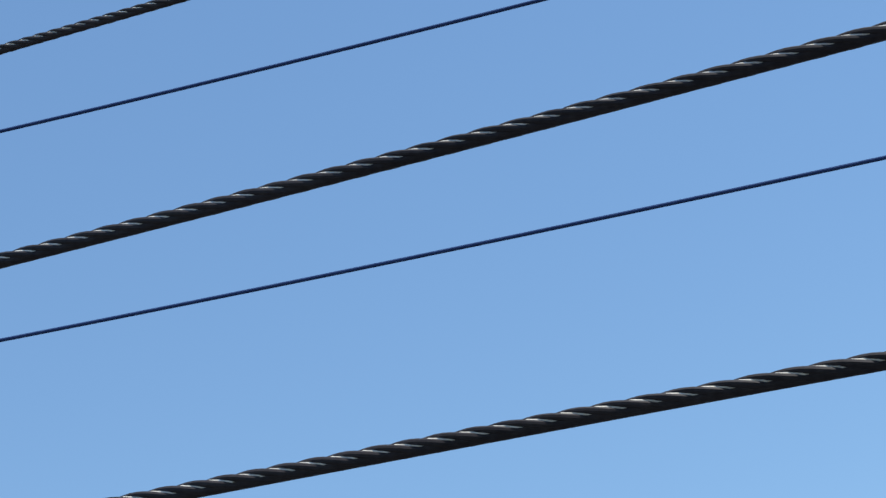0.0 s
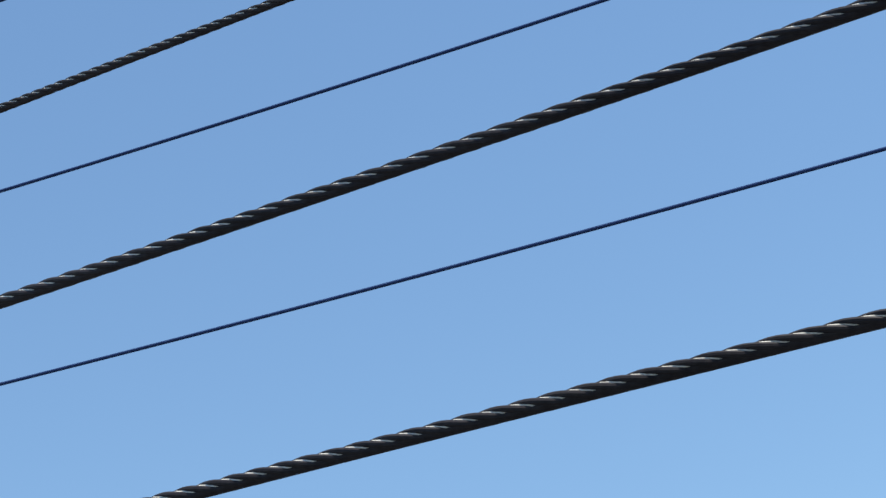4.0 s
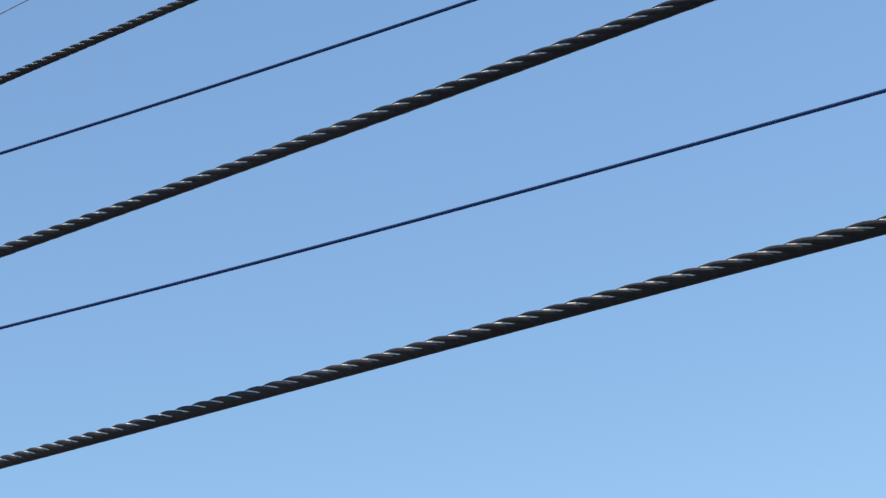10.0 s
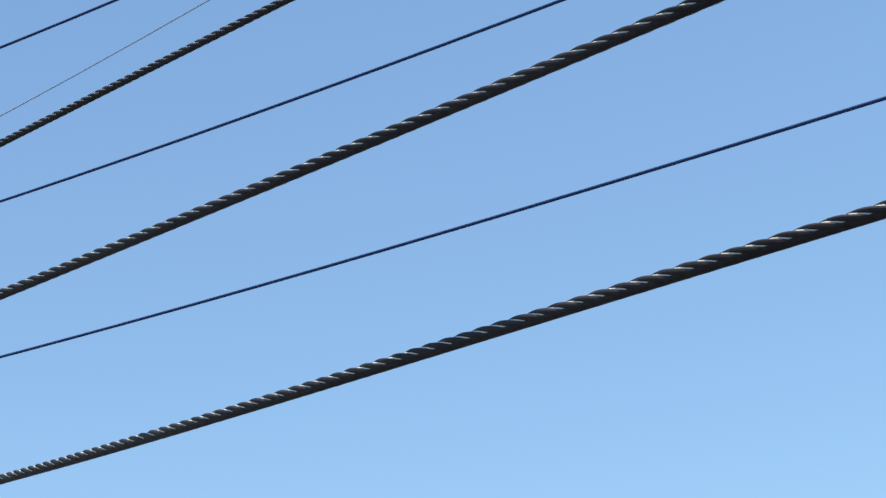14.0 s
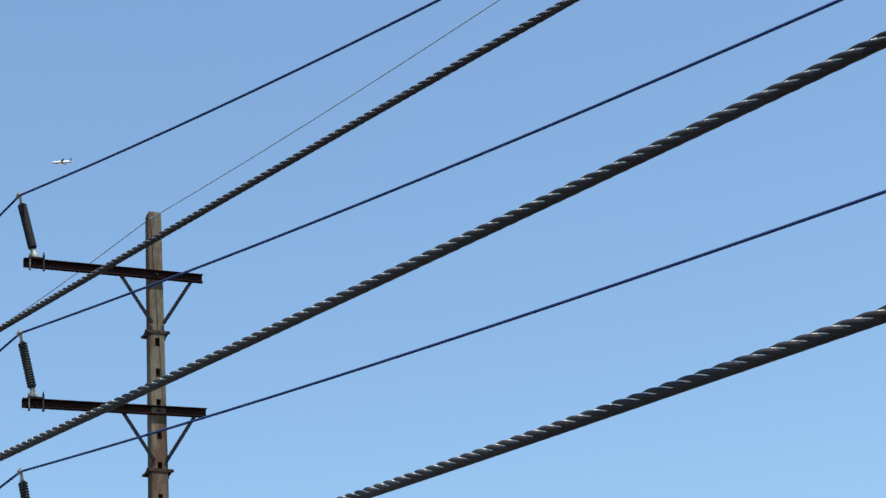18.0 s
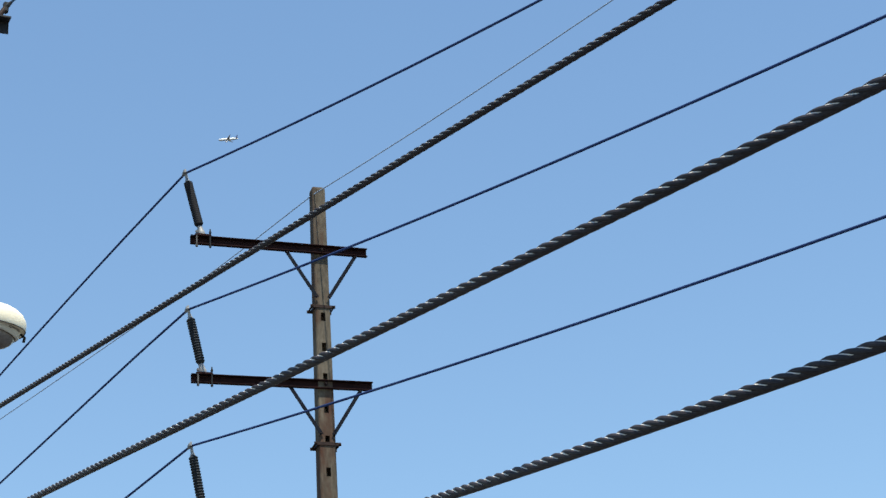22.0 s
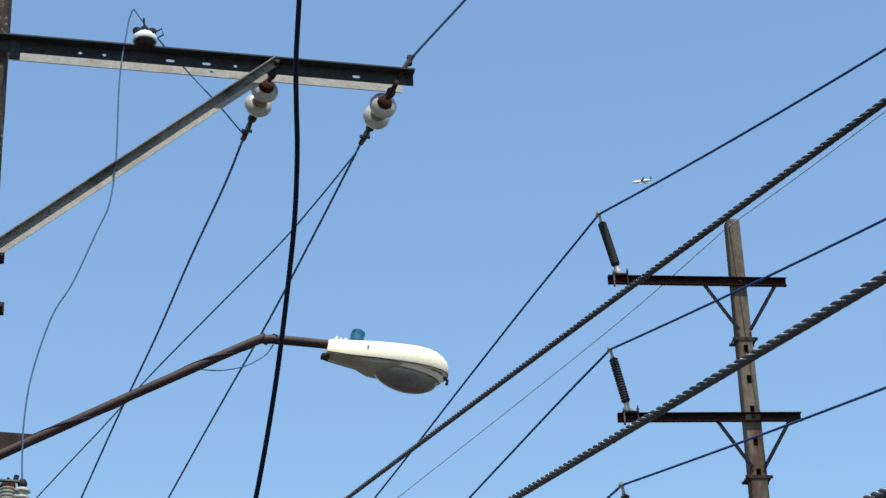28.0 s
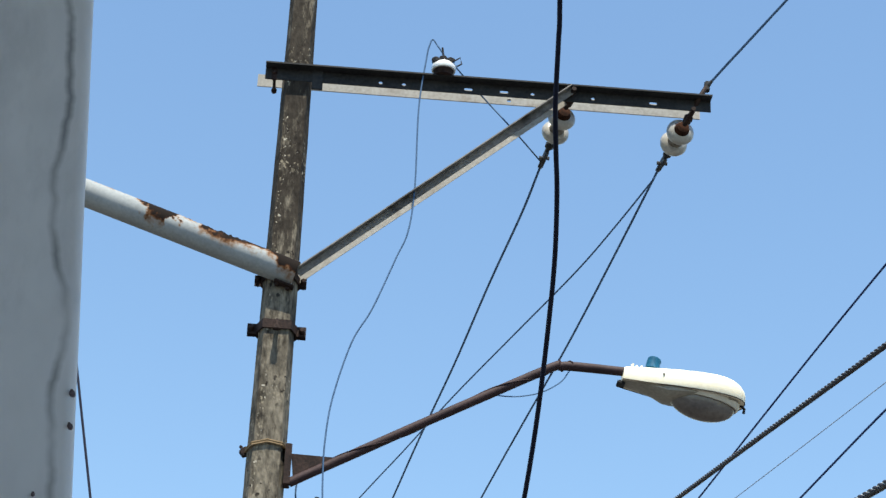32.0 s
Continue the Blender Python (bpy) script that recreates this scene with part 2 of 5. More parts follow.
def stand(top):
    """Move a pole's anchor from the porch level to its foot on the street."""
    top.location.z = GROUND
    for child in top.children:
        child.location.z -= GROUND


def frames_along(points):
    """Parallel-transport frames along a polyline."""
    pts = [Vector(p) for p in points]
    out, up = [], Vector((0, 0, 1))
    for i, p in enumerate(pts):
        d = (pts[min(i + 1, len(pts) - 1)] - pts[max(i - 1, 0)]).normalized()
        a = up - d * up.dot(d)
        if a.length < 1e-4:
            a = Vector((1, 0, 0)) - d * d.x
        a.normalize()
        up = a
        out.append((p, d, a, d.cross(a)))
    return out


def tube(bm, points, radius, sides=10, radii=None, caps=True):
    """A round bar along a polyline."""
    rings = []
    for i, (p, d, a, b) in enumerate(frames_along(points)):
        r = radii[i] if radii else radius
        rings.append([bm.verts.new(p + (a * math.cos(t) + b * math.sin(t)) * r) for t in [2 * math.pi * k / sides for k in range(sides)]])
    for r0, r1 in zip(rings, rings[1:]):
        for k in range(sides):
            bm.faces.new((r0[k], r0[(k + 1) % sides], r1[(k + 1) % sides], r1[k]))
    if caps:
        bm.faces.new(rings[0][::-1])
        bm.faces.new(rings[-1])
    return bm


def bar(bm, a, b, w, h, side=None, bevel=0.0):
    """A rectangular bar from a to b; w along side, h across it."""
    a, b = Vector(a), Vector(b)
    d = (b - a).normalized()
    s = Vector(side) if side is not None else d.cross(Vector((0, 0, 1)))
    s = (s - d * s.dot(d)).normalized()
    u = s.cross(d)
    vs = [bm.verts.new(p + s * (i * w / 2) + u * (j * h / 2)) for p in (a, b) for i, j in ((-1, -1), (1, -1), (1, 1), (-1, 1))]
    fs = [bm.faces.new([vs[k] for k in f]) for f in ((3, 2, 1, 0), (4, 5, 6, 7), (0, 1, 5, 4), (1, 2, 6, 5), (2, 3, 7, 6), (3, 0, 4, 7))]
    if bevel:
        bmesh.ops.bevel(bm, geom=list({e for f in fs for e in f.edges}), offset=bevel, segments=2, affect="EDGES")
    bmesh.ops.recalc_face_normals(bm, faces=bm.faces)
    return bm


def profile_bar(bm, a, b, outline, side, up):
    """An extruded outline (pairs along side and up) from a to b."""
    a, b, side, up = Vector(a), Vector(b), Vector(side).normalized(), Vector(up).normalized()
    r0 = [bm.verts.new(a + side * s + up * u) for s, u in outline]
    r1 = [bm.verts.new(b + side * s + up * u) for s, u in outline]
    n = len(outline)
    for k in range(n):
        bm.faces.new((r0[k], r0[(k + 1) % n], r1[(k + 1) % n], r1[k]))
    bm.faces.new(r0[::-1])
    bm.faces.new(r1)
    bmesh.ops.recalc_face_normals(bm, faces=bm.faces)
    return bm


def lathe(bm, base, axis, rows, sides=20):
    """A turned body: rows of (height along axis, radius)."""
    base, axis = Vector(base), Vector(axis).normalized()
    a = axis.cross(Vector((0.3, 0.9, 0.21))).normalized()
    b = axis.cross(a)
    rings = [[bm.verts.new(base + axis * h + (a * math.cos(t) + b * math.sin(t)) * max(r, 1e-4)) for t in [2 * math.pi * k / sides for k in range(sides)]] for h, r in rows]
    for r0, r1 in zip(rings, rings[1:]):
        for k in range(sides):
            bm.faces.new((r0[k], r0[(k + 1) % sides], r1[(k + 1) % sides], r1[k]))
    bm.faces.new(rings[0][::-1])
    bm.faces.new(rings[-1])
    bmesh.ops.recalc_face_normals(bm, faces=bm.faces)
    return bm


def spline(points, n=12):
    """Smooth points through the given ones (Catmull-Rom)."""
    p = [Vector(q) for q in points]
    p = [p[0] * 2 - p[1]] + p + [p[-1] * 2 - p[-2]]
    out = []
    for i in range(1, len(p) - 2):
        for k in range(n):
            t = k / n
            out.append(0.5 * (2 * p[i] + (p[i + 1] - p[i - 1]) * t + (2 * p[i - 1] - 5 * p[i] + 4 * p[i + 1] - p[i + 2]) * t * t
                              + (3 * p[i] - p[i - 1] - 3 * p[i + 1] + p[i + 2]) * t ** 3))
    return out + [p[-2]]


# ---- ground ----
bm = bmesh.new()
bmesh.ops.create_grid(bm, x_segments=40, y_segments=40, size=2500)
ground = part("ground", bm, M_GROUND)
ground.location.z = GROUND
tagged(ground, "grey worn asphalt street reaching the horizon", "ground", kind="structure")

# ---- upstairs porch round the camera, out of view; its roof, carried by the column, is added to shade it ----
def slab(name, lo, hi, mat, label, category):
    """An upright box of the setting between two corners."""
    lo, hi = Vector(lo), Vector(hi)
    mid = (lo + hi) / 2
    bm = bar(bmesh.new(), (mid.x, lo.y, mid.z), (mid.x, hi.y, mid.z), hi.x - lo.x, hi.z - lo.z, side=(1, 0, 0), bevel=0.006)
    return tagged(part(name, bm, mat, smooth=False), label, category, kind="structure")


x0, x1, y0, y1, z0, z1 = PORCH
M_PLASTER = shade("porch_plaster", (0.4, 0.4, 0.39), (0.5, 0.5, 0.49), rough=0.85, scale=2, bump=0.15)
M_WALL = shade("porch_wall_paint", (0.42, 0.42, 0.4), (0.52, 0.52, 0.5), rough=0.85, scale=2, bump=0.15)
M_SCREED = shade("porch_floor_screed", (0.2, 0.2, 0.19), (0.3, 0.3, 0.29), rough=0.8, scale=3, bump=0.2)
# roof slab and back wall are unseen, added to keep sun off the column
slab("ceiling", (x0, y0, z0), (x1, y1, z1), M_PLASTER, "unseen off-white plastered roof slab, added to shade the column", "ceiling")
slab("floor", (x0, y0, -0.18), (x1, y1, 0.0), M_SCREED, "grey screeded floor slab of the upstairs porch", "floor")
slab("unseen_wall_south", (x0, y0, 0.0), (x1, y0 + 0.2, z0), M_WALL, "unseen plain off-white plastered wall, added behind the porch", "wall")
for name, lo, hi in (("wall_north", (x0, y1 - 0.5, GROUND), (x1 - 0.3, y1 - 0.3, -0.18)), ("wall_east", (x1 - 0.5, y0 + 0.2, GROUND), (x1 - 0.3, y1 - 0.5, -0.18)),
                     ("wall_west", (x0, y0 + 0.2, GROUND), (x0 + 0.2, y1 - 0.5, -0.18)), ("wall_back", (x0, y0, GROUND), (x1 - 0.3, y0 + 0.2, -0.18))):
    slab(name, lo, hi, M_WALL, "plain off-white plastered wall of the storey below the porch", "wall")

# ---- places, in metres ----
T1 = (2.461303, -0.035155, 3.509555, 0.040798, 0.009191, 0.000266, 0.017276, 0.99, 6.89)
T2 = (2.065296, 0.095003, 2.914642, 0.104839, 0.013001, -0.000434, 0.012417, 0.38, 5.37)
T3 = (2.067791, 0.044719, 2.511668, 0.119916, 0.005862, 0.002239, 0.041557, 0.25, 3.39)
W1 = (13.593235, -0.001660, 12.758366, 0.038339, 0.003151, 0.000006, 0.000000, -60.00, 60.00)
W2 = (13.662523, -0.002485, 10.525047, 0.070522, 0.002144, 0.000003, 0.000000, -60.00, 60.00)
W3 = (13.553568, 0.001714, 8.467013, 0.088464, 0.001469, 0.000006, 0.000000, -60.00, 60.00)
G = (13.885129, 0.068880, 14.315915, -0.023770, 0.002836, 0.000004, 0.000000, -60.00, 60.00)
A_DIR = (0.974, -0.226, 0.000)
A_AWAY = (0.226, 0.974, 0.000)
A_ARM_L = (2.120, 9.860, 7.919)
A_ARM_R = (4.552, 9.296, 7.919)
A_GAP = 0.150
A_TOP, A_RAD = 9.019, 0.0806
T_END = 13.0
A_AXIS = (2.310, 9.894)
A_PIN = (3.067, 9.589, 7.919)
A_BRACE0 = (3.771, 9.457, 7.924)
A_BRACE1 = (2.398, 9.775, 6.656)
A_BAND_Z = (6.614, 6.325, 5.638)
A_SAG = 0.012  # how much lower the crossarms sit at the pole
STRING_A = [(3.790, 9.525, 7.867), (3.849, 10.146, 7.777)]
STRING_B = [(4.447, 9.372, 7.812), (4.524, 9.982, 7.814)]
AW1 = [(4.524, 9.982, 7.814), (4.663, 10.986, 7.766), (4.794, 12.142, 7.664), (4.946, 13.477, 7.605), (5.124, 15.039, 7.521), (5.701, 20.102, 7.202), (6.855, 30.226, 6.565)]
AW2 = [(4.522, 10.023, 7.788), (4.519, 10.628, 7.761), (4.494, 11.214, 7.725), (4.449, 12.231, 7.724), (4.399, 13.370, 7.723), (4.351, 14.469, 7.688), (4.296, 15.732, 7.661), (4.047, 21.447, 7.511), (3.548, 32.876, 7.210)]
AW3 = [(3.849, 10.146, 7.777), (3.907, 10.613, 7.721), (4.018, 11.521, 7.689), (4.156, 12.641, 7.612), (4.315, 13.935, 7.579), (4.482, 15.301, 7.504), (5.116, 20.457, 7.222), (6.382, 30.768, 6.656)]
AW4 = [(4.535, 9.300, 8.006), (4.616, 9.137, 8.111), (4.710, 8.949, 8.229), (5.411, 7.547, 9.119)]
LEAD = [(3.074, 9.587, 8.030), (3.032, 9.597, 8.094), (3.001, 9.604, 8.137), (2.985, 9.608, 8.097), (2.973, 9.611, 8.021), (2.943, 9.617, 7.688), (2.944, 9.618, 7.192), (2.921, 9.622, 6.915), (2.864, 9.636, 6.743), (2.758, 9.660, 6.439), (2.665, 9.682, 6.239), (2.587, 9.700, 5.917), (2.564, 9.705, 5.668), (2.567, 9.705, 5.455), (2.575, 9.703, 5.330)]
JUMP = [(3.104, 9.580, 8.025), (3.152, 9.569, 7.944), (3.355, 9.676, 7.853), (3.511, 9.640, 7.673), (3.849, 10.116, 7.797)]
PIPE = [(-0.041, 10.184, 7.379), (2.361, 9.777, 6.616)]
PIPE_R = 0.073
LAMP_ARM = [(2.415, 9.791, 5.461), (3.087, 9.636, 5.852), (3.672, 9.500, 6.184), (3.748, 9.482, 6.210), (3.838, 9.461, 6.214), (4.111, 9.398, 6.204)]
LAMP_BACK = (4.068, 9.408, 6.198)
LAMP_TIP = (4.696, 9.263, 6.086)
BUSH = (2.576, 9.703, 5.324)
ARREST = (2.508, 9.718, 5.321)
SIDE_WIRE = [(2.476, 9.859, 5.530), (2.469, 9.861, 5.439), (2.485, 9.857, 5.334), (2.517, 9.850, 5.231), (2.544, 9.843, 5.113)]
B_DIR = (0.939, -0.345, 0.000)
B_AWAY = (0.345, 0.939, 0.000)
B_ARM_L = (13.618, 22.360, 13.225)
B_ARM_R = (15.933, 21.510, 13.234)
B_ARM_Z1, B_ARM_Z2, B_ARM_Z3 = 14.221, 12.238, 10.255
B_AXIS = (15.366, 21.846)
B_TOP_Z = 15.205
B_DROP = 0.847
B_FOOT_A = (13.756, 22.310, 14.331)
B_TOP_A = (13.558, 22.382, 15.223)
B_FOOT_B = (13.760, 22.308, 12.315)
B_TOP_B = (13.585, 22.372, 13.185)
B_FOOT_C = (13.760, 22.308, 10.347)
B_TOP_C = (13.611, 22.363, 11.261)
B_TIE = (15.276, 21.857, 15.093)
W1_LEFT = [(13.883, 25.034, 15.180), (14.268, 28.168, 15.088), (14.663, 31.381, 14.970), (14.904, 33.350, 14.915), (15.721, 40.003, 14.720)]
W2_LEFT = [(13.757, 24.004, 13.164), (13.936, 25.708, 13.116), (14.185, 28.073, 13.046), (14.527, 31.329, 12.951)]
W3_LEFT = [(14.029, 26.341, 11.181), (14.447, 30.319, 11.101), (15.075, 36.286, 10.981)]
G_LEFT = [(15.253, 24.493, 14.952), (15.222, 28.049, 14.902), (15.179, 32.975, 14.868), (15.120, 39.760, 14.801)]
BK = [(0.7000, 3.3000, -3.180), (0.7150, 3.1500, -1.500), (0.7500, 2.9500, 0.000), (0.7900, 2.7500, 1.000), (0.8740, 2.4810, 2.000), (0.9321, 2.2461, 2.280), (0.9344, 2.1960, 2.340), (0.9330, 2.1459, 2.400), (0.9286, 2.0958, 2.460), (0.9219, 2.0456, 2.520), (0.9127, 1.9955, 2.580), (0.9016, 1.9449, 2.640), (0.8975, 1.9280, 2.660), (0.8928, 1.9112, 2.680), (0.8874, 1.8946, 2.700), (0.8816, 1.8781, 2.720), (0.8752, 1.8617, 2.740), (0.8679, 1.8457, 2.760), (0.8608, 1.8295, 2.780), (0.8539, 1.8132, 2.800), (0.8482, 1.7964, 2.820), (0.8429, 1.7794, 2.840), (0.8376, 1.7624, 2.860), (0.8320, 1.7454, 2.880), (0.8056, 1.6784, 2.960), (0.7803, 1.6201, 3.030), (0.7520, 1.5550, 3.108), (0.6500, 1.3230, 3.385), (0.5620, 1.0910, 3.662), (0.5130, 0.8600, 3.938), (0.5220, 0.6280, 4.215), (0.6130, 0.3970, 4.492), (0.8070, 0.1650, 4.769), (1.1270, -0.0670, 5.046), (1.5940, -0.2980, 5.323), (2.2310, -0.5300, 5.600)]
BK_R = 0.0029
COL_LEAN = (-0.076, 0.009, 1.000)
COL_EDGE = (0.406, 0.763)
COL_DIR = (-0.991, 0.130, 0)
COL_ROUND = 0.0052
COL_CHIPS = [(0.0024, 0.001, 1.930), (0.002, 0.001, 1.945), (0.0158, 0.001, 1.898)]
BACK_WIRE = [(0.779, 10.170, 8.675), (1.114, 10.093, 7.017), (1.312, 10.047, 6.041), (1.464, 10.012, 5.308), (1.569, 9.987, 4.795)]
PLANE = (1871.3, 2954.1, 1890.5)
PLANE_POSE = pose(0, 0, 0, 0, 0, -40.4) @ pose(0, 0, 0, 6, 0, 0)
MAST_L = (38.043, 12.048, 13.357)
MAST_R = (38.263, 11.330, 13.222)
MAST_ROD = (38.196, 11.553, 14.050)
LAY1 = 0.0985
LAY2 = 0.1692
LAY3 = 0.1668
T_THICK = 0.0225
T1_THICK = 0.0166


def V(*p):
    return Vector(p)


# ---- overhead lines along the street ----
def line_at(w, y):
    """A hanging line at y, from its x, lean, height, slope, sag, change of sag and bow; straight beyond the last two numbers."""
    u = min(max(y, w[7]), w[8])
    x = w[0] + w[1] * u + w[6] * u * u + (w[1] + 2 * w[6] * u) * (y - u)
    z = w[2] + w[3] * u + w[4] * u * u + w[5] * u ** 3 + (w[3] + 2 * w[4] * u + 3 * w[5] * u * u) * (y - u)
    return Vector((x, y, z))


def twisted_cable(w, y0, y1, thick, lay, label, bare):
    """Four black sheathed cores laid up round a bare messenger; bare is its radius over the whole thickness."""
    top = thing("twisted_cable", label, "cable", line_at(w, 0), group="twisted cables over the street")
    core = thick / 4.6
    n = int((y1 - y0) / (lay / 16))
    axis = [line_at(w, y0 + (y1 - y0) * k / n) - V(0, 0, 0.004) for k in range(n + 1)]
    fr = frames_along(axis)
    for c in range(4):
        pts = []
        for p, d, a, b in fr:
            t = 2 * math.pi * (p.y / lay + c / 4)
            pts.append(p + (a * math.cos(t) + b * math.sin(t)) * core * 1.27 - line_at(w, 0))
        part("core", tube(bmesh.new(), pts, core * 1.03, 10), M_SHEATH, top)
    # added tube: covers the lower grooves so the shaded underside stays evenly dark
    drop = V(0, 0, thick * 0.155)
    part("bare_messenger", tube(bmesh.new(), [p - line_at(w, 0) for p in axis[::8]], thick * bare, 12), M_BARE, top, "bare aluminium messenger showing between the cores")
    part("underside_filler", tube(bmesh.new(), [p - drop - line_at(w, 0) for p in axis[::8]], thick * 0.345, 14), M_SHEATH, top, "added smooth black tube evening out the underside of the twisted cores")
    return top


def conductor(pts, radius, label, name="overhead_wire", group="", material=None, sides=8):
    base = Vector(pts[0])
    ob = part(name, tube(bmesh.new(), [Vector(p) - base for p in pts], radius, sides), material or M_WIRE)
    ob.location = base
    return tagged(ob, label, "wire", group)


twisted_cable(T1, -3, T_END, T1_THICK, LAY1, "black four-core twisted power cable, highest and thinnest of three overhead", 0.37)
twisted_cable(T2, -3, T_END, T_THICK, LAY2, "black four-core twisted power cable, middle of three overhead", 0.37)
twisted_cable(T3, -3, T_END, T_THICK, LAY3, "black four-core twisted power cable, lowest of three overhead", 0.37)

for w, end, left, word in ((W1, B_TOP_A, W1_LEFT, "top"), (W2, B_TOP_B, W2_LEFT, "middle"), (W3, B_TOP_C, W3_LEFT, "lower")):
    pts = [line_at(w, -30 + (end[1] + 30) * k / 60) for k in range(61)]
    d = Vector(end) - pts[-1]
    pts = [p + d * (k / 60) ** 4 for k, p in enumerate(pts)]
    pts += spline([end] + left, 8)[1:]
    conductor(pts, 0.016, "grey stranded power conductor tied on the %s post insulator" % word, "power_conductor", "conductors of the far pole")
pts = [line_at(G, -30 + (B_TIE[1] + 30) * k / 40) for k in range(41)]
d = Vector(B_TIE) - pts[-1]
pts = [p + d * (k / 40) ** 4 for k, p in enumerate(pts)]
conductor(pts + spline([B_TIE] + G_LEFT, 8)[1:], 0.008, "thin pale overhead ground wire tied to the far pole's top", "ground_wire", material=M_PALE)


# ---- far pole with three crossarms ----
def far_pole():
    ax, ay = B_AXIS
    top = thing("utility_pole", "brown square concrete pole with step holes and three rusty crossarms", "utility pole", (ax, ay, 0))
    e, n = V(*B_DIR), V(*B_AWAY)
    z = V(0, 0, 1)
    H = B_TOP_Z
    # shaft: chamfered square section, tapering, with recessed step holes on the face towards the street
    def half(h):
        return 0.092 + (H - h) * 0.0052
    bm = bmesh.new()
    cham = 0.13
    rings = []
    hole_rows = [h for h in [H - 1.98 - 0.445 * k for k in range(40)] if h > GROUND + 1.0]
    levels = sorted({GROUND, H - 0.03, H} | {h + s for h in hole_rows for s in (-0.062, 0.062)})
    for h in levels:
        s = half(h) * (0.92 if h == H else 1)
        c = s * cham
        pr = [(-s + c, -s), (-0.031, -s), (0.031, -s), (s - c, -s), (s, -s + c), (s, s - c), (s - c, s), (-s + c, s), (-s, s - c), (-s, -s + c)]
        rings.append([bm.verts.new(e * x + n * y + z * h) for x, y in pr])
    holes = []
    for (h0, r0), (h1, r1) in zip(zip(levels, rings), list(zip(levels, rings))[1:]):
        for k in range(10):
            f = bm.faces.new((r0[k], r0[(k + 1) % 10], r1[(k + 1) % 10], r1[k]))
            if k == 1 and any(abs(h0 - (h - 0.062)) < 1e-6 for h in hole_rows):
                holes.append(f)
    bm.faces.new(rings[-1])
    bmesh.ops.recalc_face_normals(bm, faces=bm.faces)
    ex = bmesh.ops.extrude_discrete_faces(bm, faces=holes)["faces"]
    for f in ex:
        for v in f.verts:
            v.co += n * 0.12
    part("shaft", bm, M_CONCB, top, smooth=False)
    for i, za in enumerate((B_ARM_Z1, B_ARM_Z2, B_ARM_Z3)):
        a = V(B_ARM_L[0] - ax, B_ARM_L[1] - ay, za - (0.0, 0.035, 0.02)[i])
        b = V(B_ARM_R[0] - ax, B_ARM_R[1] - ay, za)
        # channel section, its back to the pole
        out = [(0.03, -0.06), (-0.035, -0.06), (-0.035, -0.051), (0.021, -0.051), (0.021, 0.051), (-0.035, 0.051), (-0.035, 0.06), (0.03, 0.06)]
        arm = part("crossarm", profile_bar(bmesh.new(), a, b, out, n, z), M_RUSTARM, top, "rusty dark steel channel crossarm", smooth=False)
        # through-bolt with washer
        bolt = bmesh.new()
        mid = V(0, 0, za) - n * 0.14
        lathe(bolt, mid - n * 0.01, n, [(0, 0.012), (0.012, 0.018), (0.02, 0.018), (0.02, 0.03), (0.026, 0.03)], 8)
        part("through_bolt", bolt, M_RUSTDK, arm)
        # flat braces down to the collar, near-black colour standing in for an angle's shade
        zc = za - B_DROP
        for far, near in ((0.5, -1), (0.48, 1)):
            p0 = V(0, 0, za - 0.062) + e * near * far - n * 0.135
            p1 = V(0, 0, zc + 0.12) + e * near * 0.08 - n * 0.132
            br = part("brace", bar(bmesh.new(), p0, p1, 0.008, 0.05, side=n), M_DARKFLAT, top, "dark flat steel brace")
            for p in (p0 + (p1 - p0) * 0.03, p1 + (p0 - p1) * 0.03):
                part("bolt", lathe(bmesh.new(), p - n * 0.014, n, [(0, 0.011), (0.012, 0.011)], 6), M_RUSTDK, br)
        # collar of two straps bolted at the corners
        s = half(zc) + 0.006
        col = bmesh.new()
        for sg in (-1, 1):
            bar(col, V(0, 0, zc) + n * s * sg - e * (s + 0.065), V(0, 0, zc) + n * s * sg + e * (s + 0.065), 0.012, 0.042, side=n)
        for sg in (-1, 1):
            bar(col, V(0, 0, zc) + e * (s + 0.006) * sg - n * (s - 0.008), V(0, 0, zc) + e * (s + 0.006) * sg + n * (s - 0.008), 0.012, 0.042, side=e)
        cl = part("collar", col, M_RUSTDK, top, "rusty bolted steel pole collar", smooth=False)
        for sg in (-1, 1):
            bb = bmesh.new()
            lathe(bb, V(0, 0, zc) + e * sg * (s + 0.042) - n * (s + 0.03), n, [(0, 0.012), (0.012, 0.016), (2 * s + 0.05, 0.012), (2 * s + 0.06, 0.008)], 8)
            part("bolt", bb, M_RUSTDK, cl)
    # tie bracket for the ground wire near the top
    bt = bmesh.new()
    q = V(B_TIE[0] - ax, B_TIE[1] - ay, B_TIE[2])
    bar(bt, q + e * 0.07, q - e * 0.015, 0.03, 0.03, side=n, bevel=0.004)
    part("wire_bracket", bt, M_RUSTDK, top)
    stand(top)
    return top


far_pole()


